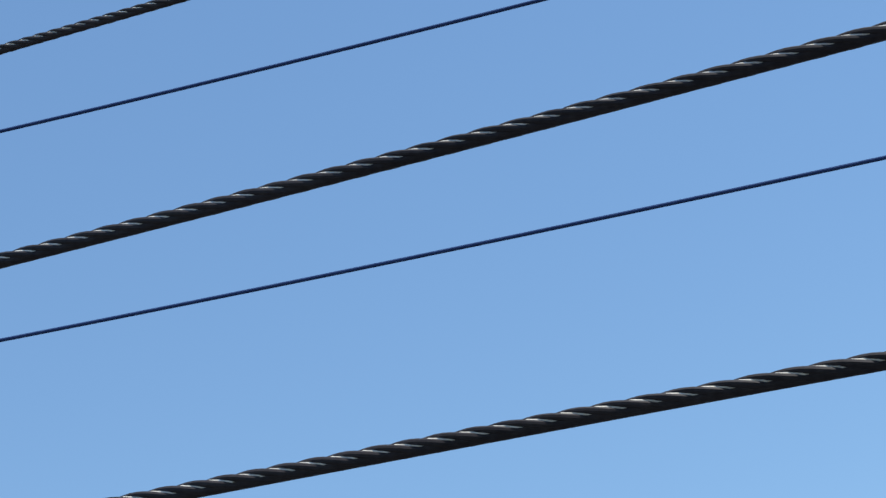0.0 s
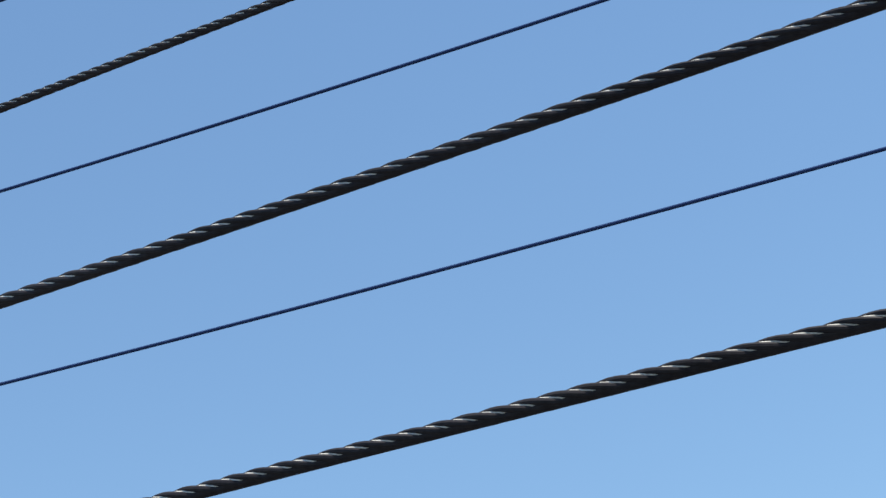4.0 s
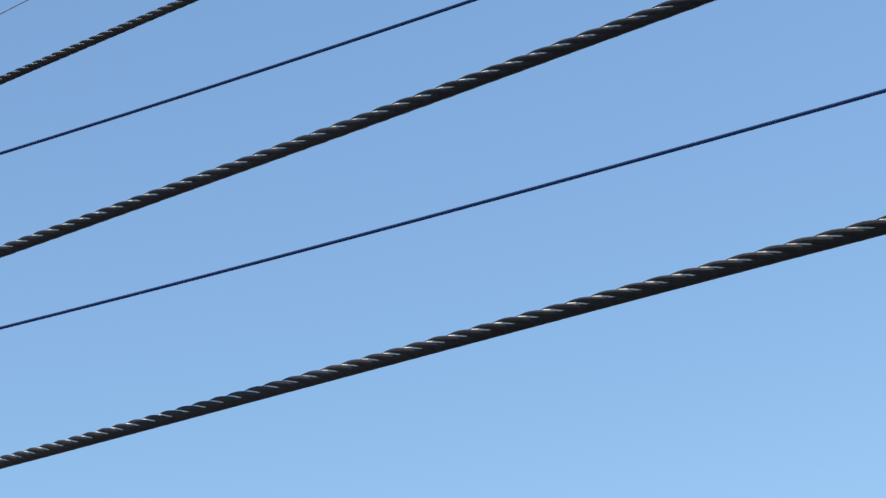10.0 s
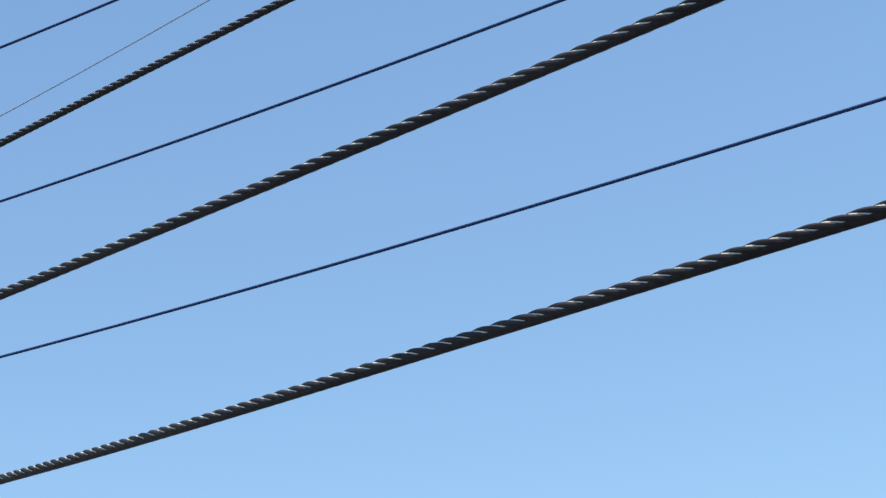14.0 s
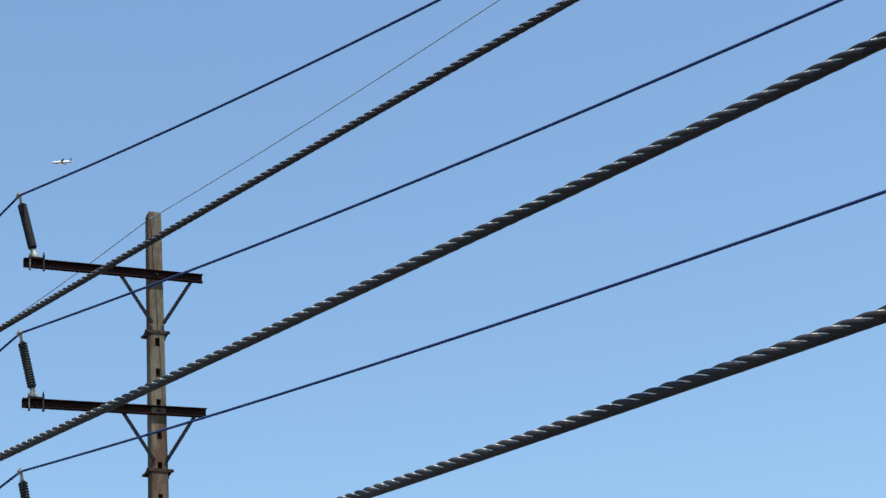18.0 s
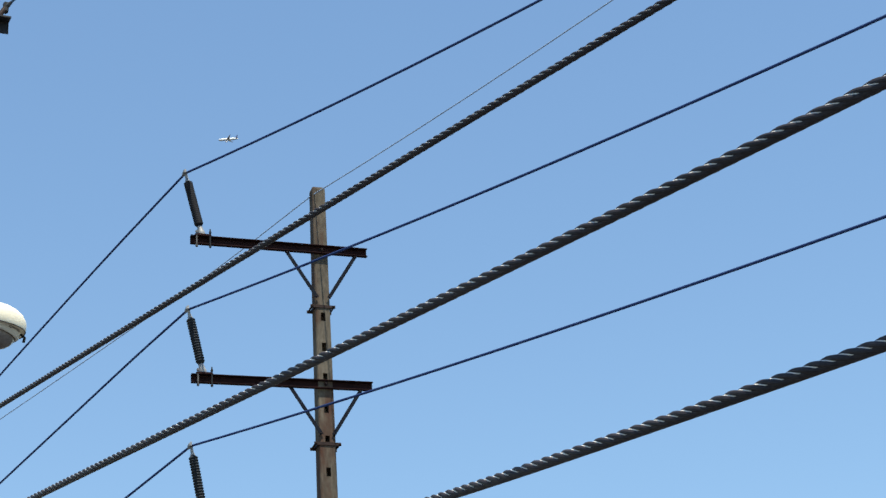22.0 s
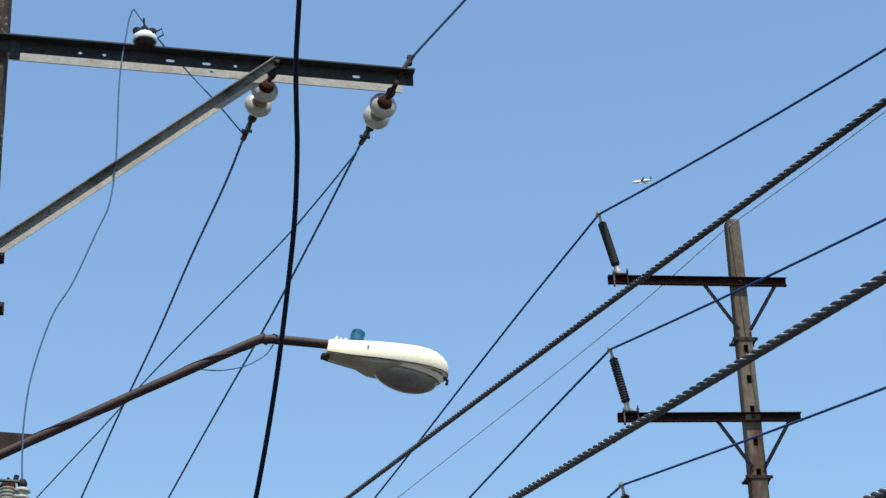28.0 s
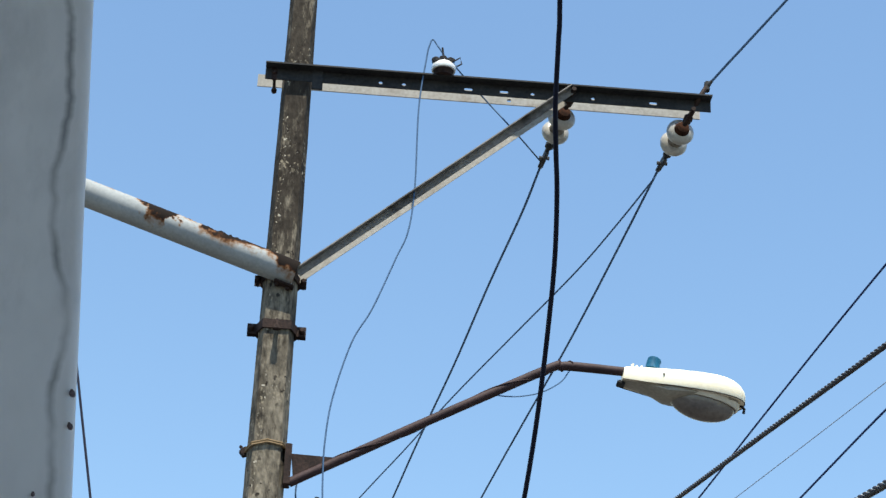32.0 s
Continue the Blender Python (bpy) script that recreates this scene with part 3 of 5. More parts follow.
def post_insulator(base, tip, sheds, dark, label, core=0.037):
    """A ribbed post insulator leaning outwards, with its base clamp and top clip."""
    base, tip = Vector(base), Vector(tip)
    L = (tip - base).length
    d = (tip - base).normalized()
    top = thing("post_insulator", label, "insulator", base, group="post insulators of the far pole")
    rows = [(L * 0.1, 0.03)]
    n = sheds
    for k in range(n):
        h0 = L * (0.14 + 0.7 * k / n)
        st = L * 0.7 / n
        rows += [(h0, core), (h0 + st * 0.3, 0.06), (h0 + st * 0.55, 0.062), (h0 + st * 0.9, core)]
    rows += [(L * 0.86, 0.03)]
    part("ribbed_body", lathe(bmesh.new(), (0, 0, 0), d, rows, 16), dark, top)
    part("base_fitting", lathe(bmesh.new(), (0, 0, 0), d, [(-0.045, 0.05), (0.0, 0.055), (0.02, 0.046), (L * 0.1, 0.036), (L * 0.13, 0.03)], 14), M_GALV, top, "bright galvanised base fitting")
    part("top_fitting", lathe(bmesh.new(), d * (L * 0.84), d, [(0, 0.033), (0.03, 0.033), (0.05, 0.022), (L * 0.16 - 0.03, 0.02), (L * 0.16 - 0.01, 0.026)], 12), M_GALV, top, "galvanised top fitting")
    e = V(*B_DIR)
    cl = bmesh.new()
    bar(cl, d * L - e * 0.02 - V(*B_AWAY) * 0.07, d * L - e * 0.02 + V(*B_AWAY) * 0.07, 0.035, 0.05, side=e, bevel=0.008)
    bar(cl, d * L - V(0, 0, 0.03), d * L + V(0, 0, 0.055), 0.02, 0.02, side=e)
    part("wire_clamp", cl, M_GALV, top)
    pl = bmesh.new()
    bar(pl, V(0, 0, -0.045) - e * 0.09, V(0, 0, -0.045) + e * 0.13, 0.11, 0.03, side=V(*B_AWAY), bevel=0.004)
    foot = part("foot_plate", pl, M_RUSTARM, top)
    for s in (-0.07, 0.115):
        bb = bmesh.new()
        lathe(bb, V(0, 0, -0.235) + e * s - V(*B_AWAY) * 0.045, (0, 0, 1), [(0, 0.008), (0.01, 0.018), (0.03, 0.018), (0.03, 0.01), (0.22, 0.01), (0.22, 0.018), (0.24, 0.018), (0.24, 0.01), (0.28 if s > 0 else 0.25, 0.009)], 8)
        part("bolt", bb, M_MIDST if s < 0 else M_DARKST, foot)
    return top


post_insulator(B_FOOT_A, B_TOP_A, 22, M_POLY, "black finely ribbed post insulator leaning outwards on the top crossarm", core=0.0595)
post_insulator(B_FOOT_B, B_TOP_B, 17, M_POLYB, "grey ribbed post insulator leaning outwards on the middle crossarm", core=0.05)
post_insulator(B_FOOT_C, B_TOP_C, 17, M_POLYB, "grey ribbed post insulator leaning outwards on the lower crossarm", core=0.05)


# ---- near pole with dead-ended lines and street lamp ----
def near_pole():
    ax, ay = A_AXIS
    top = thing("utility_pole", "weathered dark grey concrete pole with galvanised double crossarm and brace", "utility pole", (ax, ay, 0))
    e, n, z = V(*A_DIR), V(*A_AWAY), V(0, 0, 1)

    def rad(h):
        return A_RAD + (A_ARM_L[2] - h) * 0.0085
    bm = bmesh.new()
    rings = []
    for k in range(220):
        h = GROUND + (A_TOP - GROUND) * k / 219
        # chamfered square section, edges worn uneven
        s = rad(h)
        c, deep = s * 0.3, s * 0.72
        ring = []
        for p, q in ((-s + c, -s), (0, -s), (s - c, -s), (s, -s + deep), (s, 0), (s, s - deep), (s - c, s), (0, s), (-s + c, s), (-s, s - deep), (-s, 0), (-s, -s + deep)):
            w = 1 + 0.018 * noise.noise(V(p * 14, q * 14, h * 5)) + 0.012 * noise.noise(V(p * 40, q * 40, h * 17))
            ring.append(bm.verts.new((e * p + n * q) * w + z * h))
        rings.append(ring)
    for r0, r1 in zip(rings, rings[1:]):
        for j in range(12):
            bm.faces.new((r0[j], r0[(j + 1) % 12], r1[(j + 1) % 12], r1[j]))
    bm.faces.new(rings[-1])
    bmesh.ops.recalc_face_normals(bm, faces=bm.faces)
    part("shaft", bm, M_CONC, top)
    za = A_ARM_L[2]
    l0 = V(A_ARM_L[0] - ax, A_ARM_L[1] - ay, -A_SAG)
    r0 = V(A_ARM_R[0] - ax, A_ARM_R[1] - ay, 0)

    def angle_arm(name, a, b, side, label, hole_list, mat):
        """Angle iron, flange on top pointing along side, leg against the pole, with punched holes."""
        d = (b - a).normalized()
        L = (b - a).length
        t, w = 0.008, 0.068
        bm = bmesh.new()
        # upright leg as a strip of cells, round or slotted holes cut in some of them
        cuts = sorted({0.0, L} | {c + s for c, hw, zz in hole_list for s in (-hw - 0.006, hw + 0.006)})
        zc = [0.0, -0.026, -0.054, -w]
        for i in range(len(cuts) - 1):
            c0, cw = (cuts[i] + cuts[i + 1]) / 2, (cuts[i + 1] - cuts[i]) / 2
            hole = [hw for c, hw, zz in hole_list if abs(c0 - c) < 0.004]
            for j in range(3):
                if j == 1 and hole:
                    hw, ch = hole[0], 0.014
                    r = min(hw, 0.0105)
                    corner = math.atan2(ch, cw)
                    turns = sorted({2 * math.pi * k / 16 + 0.01 for k in range(16)} | {corner, math.pi - corner, math.pi + corner, 2 * math.pi - corner})
                    rows = []
                    for q in (0, t):
                        for inner in (True, False):
                            row = []
                            for th in turns:
                                cs, sn = math.cos(th), math.sin(th)
                                k = min(cw / max(abs(cs), 1e-6), ch / max(abs(sn), 1e-6))
                                x, y = ((hw - r) * math.copysign(1, cs) + r * cs, r * sn) if inner else (cs * k, sn * k)
                                row.append(bm.verts.new(a + d * (c0 + x) + side * q + z * (y - 0.04)))
                            rows.append(row)
                    m = len(turns)
                    for r0_, r1_ in ((rows[0], rows[1]), (rows[2], rows[3]), (rows[0], rows[2])):
                        for k in range(m):
                            bm.faces.new((r0_[k], r0_[(k + 1) % m], r1_[(k + 1) % m], r1_[k]))
                else:
                    for q in (0, t):
                        bm.faces.new([bm.verts.new(a + d * c + side * q + z * h) for c, h in ((cuts[i], zc[j]), (cuts[i + 1], zc[j]), (cuts[i + 1], zc[j + 1]), (cuts[i], zc[j + 1]))])
            bm.faces.new([bm.verts.new(a + d * c + side * q + z * -w) for c, q in ((cuts[i], 0), (cuts[i + 1], 0), (cuts[i + 1], t), (cuts[i], t))])
        for c in (0.0, L):
            bm.faces.new([bm.verts.new(a + d * c + side * q + z * h) for q, h in ((0, 0), (t, 0), (t, -w), (0, -w))])
        bmesh.ops.remove_doubles(bm, verts=bm.verts, dist=1e-5)
        bar(bm, a + side * (w / 2) + z * 0.0045, b + side * (w / 2) + z * 0.0045, w, 0.009, side=side)
        bmesh.ops.recalc_face_normals(bm, faces=bm.faces)
        return part(name, bm, mat, top, label, smooth=False)

    hl = [(c, hw, 0) for c, hw in ((0.64, 0.011), (0.77, 0.011), (1.13, 0.024), (1.33, 0.024), (1.49, 0.011), (1.83, 0.011), (2.17, 0.022))]
    # same arm twice: the near one's shade is put into a darker steel
    near = angle_arm("crossarm", l0 + z * (za - 0.016), r0 + z * (za - 0.016), -n, "galvanised angle-iron crossarm with punched holes, shade put into its dark colour", hl, M_DARKST)
    far_off = n * A_GAP
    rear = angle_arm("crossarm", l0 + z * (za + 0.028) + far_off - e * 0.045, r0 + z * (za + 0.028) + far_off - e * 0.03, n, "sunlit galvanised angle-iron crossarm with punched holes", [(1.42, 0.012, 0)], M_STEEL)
    # packing plate beside the pole
    part("packing_plate", bar(bmesh.new(), l0 + z * (za - 0.135) + e * 0.29 - n * 0.014, l0 + z * (za + 0.0) + e * 0.29 - n * 0.014, 0.06, 0.014, side=e, bevel=0.002), M_DARKST, top)
    # spacer bolts and U-bolt bracket by the pole
    for s in (0.05,):
        bm = bmesh.new()
        lathe(bm, l0 + z * (za - 0.045) + e * s - n * 0.03, n, [(0, 0.01), (0.01, 0.016), (0.022, 0.016), (0.022, 0.009), (A_GAP + 0.05, 0.009), (A_GAP + 0.05, 0.016), (A_GAP + 0.07, 0.016)], 8)
        bar(bm, l0 + z * (za - 0.09) + e * s - n * 0.012, l0 + z * (za - 0.0) + e * s - n * 0.012, 0.03, 0.01, side=e)
        part("spacer_bolt", bm, M_RUSTDK, top)
    # brace pair down to the collar; near one's shade sits in its darker colour
    for off, sd, mat, word in ((-0.012, -1, M_MIDST, "near angle brace, shade put into its grey tone"), (A_GAP * 0.42, 1, M_STEEL, "rear sunlit galvanised angle brace")):
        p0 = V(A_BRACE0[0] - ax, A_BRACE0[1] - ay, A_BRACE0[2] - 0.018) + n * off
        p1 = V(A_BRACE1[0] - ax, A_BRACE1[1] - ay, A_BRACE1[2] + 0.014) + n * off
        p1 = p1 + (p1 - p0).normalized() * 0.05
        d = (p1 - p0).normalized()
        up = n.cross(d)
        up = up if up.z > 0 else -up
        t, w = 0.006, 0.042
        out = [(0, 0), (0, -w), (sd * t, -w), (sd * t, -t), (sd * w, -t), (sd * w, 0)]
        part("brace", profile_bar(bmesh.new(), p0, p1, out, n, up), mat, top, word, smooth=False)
    # collars
    for k, (zc, mat, lug) in enumerate(((A_BAND_Z[0], M_RUSTDK, 0.042), (A_BAND_Z[1], M_RUSTDK, 0.056))):
        r, tall = rad(zc) + 0.004, (0.019, 0.025)[k]
        bm = bmesh.new()
        c, deep = r * 0.3, r * 0.72
        ring = [e * p + n * q for p, q in ((-r, r - deep), (-r, -r + deep), (-r + c, -r), (r - c, -r), (r, -r + deep), (r, r - deep), (r - c, r), (-r + c, r))]
        for q0, q1 in zip(ring, ring[1:] + ring[:1]):
            i0, i1 = q0 * ((r + 0.008) / r), q1 * ((r + 0.008) / r)
            lo, hi = z * (zc - tall), z * (zc + tall)
            vs = [bm.verts.new(v) for v in (i0 + lo, i1 + lo, i1 + hi, i0 + hi, q0 + lo, q1 + lo, q1 + hi, q0 + hi)]
            for f in ((0, 1, 2, 3), (0, 1, 5, 4), (3, 2, 6, 7)):
                bm.faces.new([vs[i] for i in f])
        for sg in (-1, 1):
            for q in (-0.018, 0.018):
                bar(bm, z * zc + e * sg * r + n * q, z * zc + e * sg * (r + lug) + n * q, 0.008, tall * 2 + 0.006, side=n)
        bmesh.ops.remove_doubles(bm, verts=bm.verts, dist=1e-5)
        bmesh.ops.recalc_face_normals(bm, faces=bm.faces)
        col = part("collar", bm, mat, top, "rusty pole collar with bolted lugs", smooth=False)
        for sg in (-1, 1):
            bm = bmesh.new()
            lathe(bm, z * zc + e * sg * (r + lug * 0.6) - n * 0.05, n, [(0, 0.01), (0.012, 0.017), (0.026, 0.017), (0.026, 0.009), (0.075, 0.009), (0.075, 0.017), (0.09, 0.017)], 6)
            part("bolt", bm, M_RUSTDK, col)
        if k == 1:
            bm = bmesh.new()
            tube(bm, [z * zc - n * (r + 0.005), z * zc - n * (r + 0.045), z * (zc - 0.035) - n * (r + 0.05)], 0.012, 8)
            bar(bm, z * (zc - 0.028) - n * (r + 0.05), z * (zc - 0.056) - n * (r + 0.052), 0.036, 0.03, side=e, bevel=0.004)
            part("hook_bolt", bm, M_RUSTDK, col)
    # strap that holds the lamp bracket: two loops of band
    bm = bmesh.new()
    zc = A_BAND_Z[2]
    r = rad(zc) + 0.004
    c, deep = r * 0.3, r * 0.72
    ring = [(-r, r - deep), (-r, -r + deep), (-r + c, -r), (0, -r - 0.002), (r - c, -r), (r, -r + deep), (r, r - deep), (r - c, r), (-r + c, r), (-r, r - deep)]
    for dz in (0.0, 0.012):
        tube(bm, [e * (p * 1.03) + n * (q * 1.03) + z * (zc + dz + 0.024 * (1 - abs(p) / r) + 0.006 * p / r) for p, q in ring], 0.006, 6)
    part("strap", bm, M_STRAP, top, "tan double wire strap")
    bk = bmesh.new()
    bar(bk, z * (zc + 0.016) - e * (r - 0.012), z * (zc - 0.014) - e * (r + 0.026), 0.034, 0.04, side=n, bevel=0.004)
    bar(bk, z * (zc + 0.01) - e * (r + 0.014), z * (zc + 0.034) - e * (r + 0.034), 0.02, 0.014, side=n, bevel=0.003)
    part("buckle", bk, M_RUSTDK, top, "dark rusted strap buckle")
    stand(top)
    return top


M_STRAP = shade("tan_wire_strap", (0.14, 0.095, 0.05), (0.24, 0.17, 0.1), rough=0.9, scale=20, bump=0.2, spec=0.2)
near_pole()


def street_lamp():
    base = V(*LAMP_ARM[0])
    e, n, z = V(*A_DIR), V(*A_AWAY), V(0, 0, 1)
    top = thing("street_lamp", "white cobra-head street lamp on a bent brown pipe arm", "street lamp", base)
    P = [V(*p) - base for p in LAMP_ARM]
    path = [P[0] + (P[1] - P[0]) * (k / 6) for k in range(6)] + spline(P[1:], 6)
    bm = bmesh.new()
    radii = [0.0245 + 0.0012 * noise.noise(p * 9) for p in path]
    tube(bm, path, 0.03, 14, radii)
    part("arm", bm, M_ARM, top)
    # wire wound loosely round the arm and hanging in a loop under the bend
    L = len(path)
    pts = []
    for k in range(7 * 12):
        s = k / (7 * 12) * (L - 8)
        i = int(s)
        p = path[i].lerp(path[i + 1], s - i)
        t = s * 0.95
        pts.append(p + (n * math.cos(t) + z * math.sin(t)) * 0.0275)
    part("wound_wire", tube(bmesh.new(), pts, 0.0035, 5), M_ARM, top, "thin brown wire wound round the arm")
    q = [P[1].lerp(P[2], 0.52), P[1].lerp(P[2], 0.65) - z * 0.05, P[1].lerp(P[2], 0.8) - z * 0.092, P[1].lerp(P[2], 0.97) - z * 0.118, P[3] - z * 0.09, P[3] - z * 0.025 + e * 0.045]
    part("hanging_wire", tube(bmesh.new(), spline(q, 8), 0.0035, 6), M_JUMP, top, "thin grey wire hanging under the arm")
    # gusset and back plate at the pole
    bm = bmesh.new()
    g0, g1, g2 = P[0] + z * 0.155 - e * 0.0, P[0] + z * 0.15 + e * 0.22, P[0] + e * 0.02
    vs = [bm.verts.new(p + n * s) for s in (-0.006, 0.006) for p in (g0, g1, g2)]
    for f in ((0, 1, 2), (5, 4, 3), (0, 3, 4, 1), (1, 4, 5, 2), (2, 5, 3, 0)):
        bm.faces.new([vs[i] for i in f])
    bmesh.ops.recalc_face_normals(bm, faces=bm.faces)
    part("gusset", bm, M_RUSTDK, top, "brown rusted gusset plate", smooth=False)
    part("back_plate", bar(bmesh.new(), P[0] - z * 0.02 - e * 0.014, P[0] + z * 0.2 - e * 0.014, 0.07, 0.034, side=n, bevel=0.003), M_RUSTDK, top)
    # luminaire: built along u from back to tip, cross-section varies
    back, tip = V(*LAMP_BACK) - base, V(*LAMP_TIP) - base
    u = (tip - back)
    Lu = u.length
    u.normalize()
    up = (z - u * z.dot(u)).normalized()
    sd = u.cross(up)
    # s along, half width, top height, bottom height
    prof = [(0.0, 0.056, 0.022, -0.057), (0.03, 0.062, 0.03, -0.057), (0.2, 0.08, 0.047, -0.057), (0.42, 0.11, 0.064, -0.053), (0.6, 0.124, 0.075, -0.049), (0.72, 0.126, 0.081, -0.045),
            (0.8, 0.121, 0.08, -0.042), (0.87, 0.109, 0.072, -0.038), (0.93, 0.09, 0.056, -0.034), (0.97, 0.066, 0.036, -0.031), (0.99, 0.044, 0.018, -0.029), (1.0, 0.02, -0.004, -0.026)]
    bm = bmesh.new()
    rings = []
    for s, w, h, lo in prof:
        c = back + u * (Lu * s)
        mid = lo + (h - lo) * 0.4
        side = [(w * math.copysign(abs(math.cos(a)) ** 0.6, math.cos(a)), mid + (h - mid) * math.sin(a) ** 0.7) for a in [math.pi * k / 14 for k in range(15)]]
        side += [(-w * 1.0, lo + 0.006), (-w * 0.97, lo), (0, lo - 0.001), (w * 0.97, lo), (w * 1.0, lo + 0.006)]
        rings.append([bm.verts.new(c + sd * x + up * y) for x, y in side])
    for r0, r1 in zip(rings, rings[1:]):
        for k in range(20):
            bm.faces.new((r0[k], r0[(k + 1) % 20], r1[(k + 1) % 20], r1[k]))
    bm.faces.new(rings[0][::-1])
    bm.faces.new(rings[-1])
    bmesh.ops.recalc_face_normals(bm, faces=bm.faces)
    head = part("housing", bm, M_WHITE, top, "white painted lamp housing with stains")
    # lower door: sloping underside that deepens towards the lens ring
    bm = bmesh.new()
    rings = []
    for s, w, d0, d1 in ((0.0, 0.048, 0.05, 0.06), (0.14, 0.062, 0.05, 0.068), (0.27, 0.078, 0.05, 0.082), (0.36, 0.095, 0.048, 0.104), (0.44, 0.106, 0.046, 0.1), (0.55, 0.11, 0.04, 0.082), (0.7, 0.11, 0.036, 0.07), (0.86, 0.094, 0.03, 0.066), (0.94, 0.06, 0.026, 0.05)):
        c = back + u * (Lu * s)
        ring = [bm.verts.new(c + sd * (w * math.cos(a) ) - up * (d0 + (d1 - d0) * math.sin(a) ** 0.6)) for a in [math.pi * k / 10 for k in range(11)]]
        rings.append(ring)
    for r0, r1 in zip(rings, rings[1:]):
        for k in range(10):
            bm.faces.new((r0[k], r0[k + 1], r1[k + 1], r1[k]))
        bm.faces.new((r0[10], r0[0], r1[0], r1[10]))
    bm.faces.new(rings[0])
    bm.faces.new(rings[-1][::-1])
    bmesh.ops.recalc_face_normals(bm, faces=bm.faces)
    part("door", bm, M_DOOR, head, "beige lower door, underside shade put into its colour")
    # lens bowl in its ring
    c = back + u * (Lu * 0.66) - up * 0.064
    lens = bmesh.new()
    bmesh.ops.create_uvsphere(lens, u_segments=28, v_segments=14, radius=1)
    bmesh.ops.delete(lens, geom=[v for v in lens.verts if v.co.z > 0.05], context="VERTS")
    for v in lens.verts:
        k = v.co.copy()
        v.co = c + u * (k.x * Lu * 0.272) + sd * (k.y * 0.088) + up * (k.z * 0.098 - (k.x * 0.006))
    part("lens", lens, M_LENS, top, "dusty grey prismatic lens bowl")
    rim = bmesh.new()
    rings = []
    for h, al, wd in ((0.034, 0.3, 0.116), (0.03, 0.306, 0.119), (0.004, 0.3, 0.106), (-0.004, 0.29, 0.098), (-0.002, 0.275, 0.088), (0.016, 0.26, 0.08)):
        rings.append([rim.verts.new(c + u * (math.cos(q) * Lu * al) + sd * (math.sin(q) * wd) + up * (h - math.cos(q) * 0.006)) for q in [2 * math.pi * k / 40 for k in range(40)]])
    for r0, r1 in zip(rings, rings[1:]):
        for k in range(40):
            rim.faces.new((r0[k], r0[(k + 1) % 40], r1[(k + 1) % 40], r1[k]))
    bmesh.ops.recalc_face_normals(rim, faces=rim.faces)
    part("lens_ring", rim, M_RIM, top, "pale grey lens ring")
    part("screw", lathe(bmesh.new(), back + u * (Lu * 0.31) + sd * 0.096 + up * 0.004, sd, [(0, 0.006), (0.005, 0.006), (0.007, 0.003)], 8), M_GALV, head)
    # added dark strip that draws the groove under the housing
    loop = [back + u * (Lu * s_) + sd * (w * 0.99) + up * (lo - 0.001) for s_, w, h, lo in prof]
    loop += [back + u * (Lu * s_) - sd * (w * 0.99) + up * (lo - 0.001) for s_, w, h, lo in reversed(prof)]
    part("groove_strip", tube(bmesh.new(), loop, 0.0025, 6), M_RUSTDK, head, "dark strip along the groove under the housing")
    # latch at the tip, clamp at the back, photocell on top
    bm = bmesh.new()
    tube(bm, [tip - up * 0.03 - u * 0.02, tip - up * 0.045 + u * 0.004, tip - up * 0.07 + u * 0.003], 0.008, 8)
    part("latch", bm, M_DARKST, head)
    part("rear_hinge", bar(bmesh.new(), back - u * 0.022 - up * 0.064, back + u * 0.02 - up * 0.066, 0.06, 0.018, side=sd, bevel=0.004), M_DARKST, head)
    for k in range(5):
        q = back + u * (0.012 + 0.024 * k) + up * (0.03 + 0.003 * k) + sd * (0.02 if k % 2 else -0.012)
        part("paint_flake", bar(bmesh.new(), q - up * 0.008, q + up * (0.016 + 0.007 * (k % 3)) + u * 0.006, 0.018, 0.012, side=sd, bevel=0.003), M_WHITE, head)
    cb = back + u * (Lu * 0.225) + up * 0.046
    cell = part("photocell", lathe(bmesh.new(), cb, up, [(0, 0.04), (0.012, 0.043), (0.018, 0.038), (0.056, 0.035), (0.074, 0.032), (0.08, 0.025), (0.081, 0.01)], 18), M_BLUE, top, "blue-green photocell cap")
    part("cell_window", lathe(bmesh.new(), cb + up * 0.058, u + up * 0.3, [(0, 0.017), (0.03, 0.018), (0.038, 0.012)], 10), M_BLUE, cell)
    return top


# door darker than the cream housing: its underside shade is put into the colour
M_DOOR = shade("shade_toned_lamp_door", (0.2, 0.18, 0.15), (0.31, 0.28, 0.23), rough=0.6, scale=6, bump=0.1)
M_RIM = shade("pale_lens_ring", (0.5, 0.46, 0.38), (0.62, 0.57, 0.48), rough=0.5, scale=8, bump=0.05)
M_LENS = shade("dusty_lens", (0.08, 0.064, 0.057), (0.145, 0.12, 0.105), rough=0.3, scale=6, bump=0.35, bump_scale=45, bump_size=0.004, coat=0.3)
street_lamp()


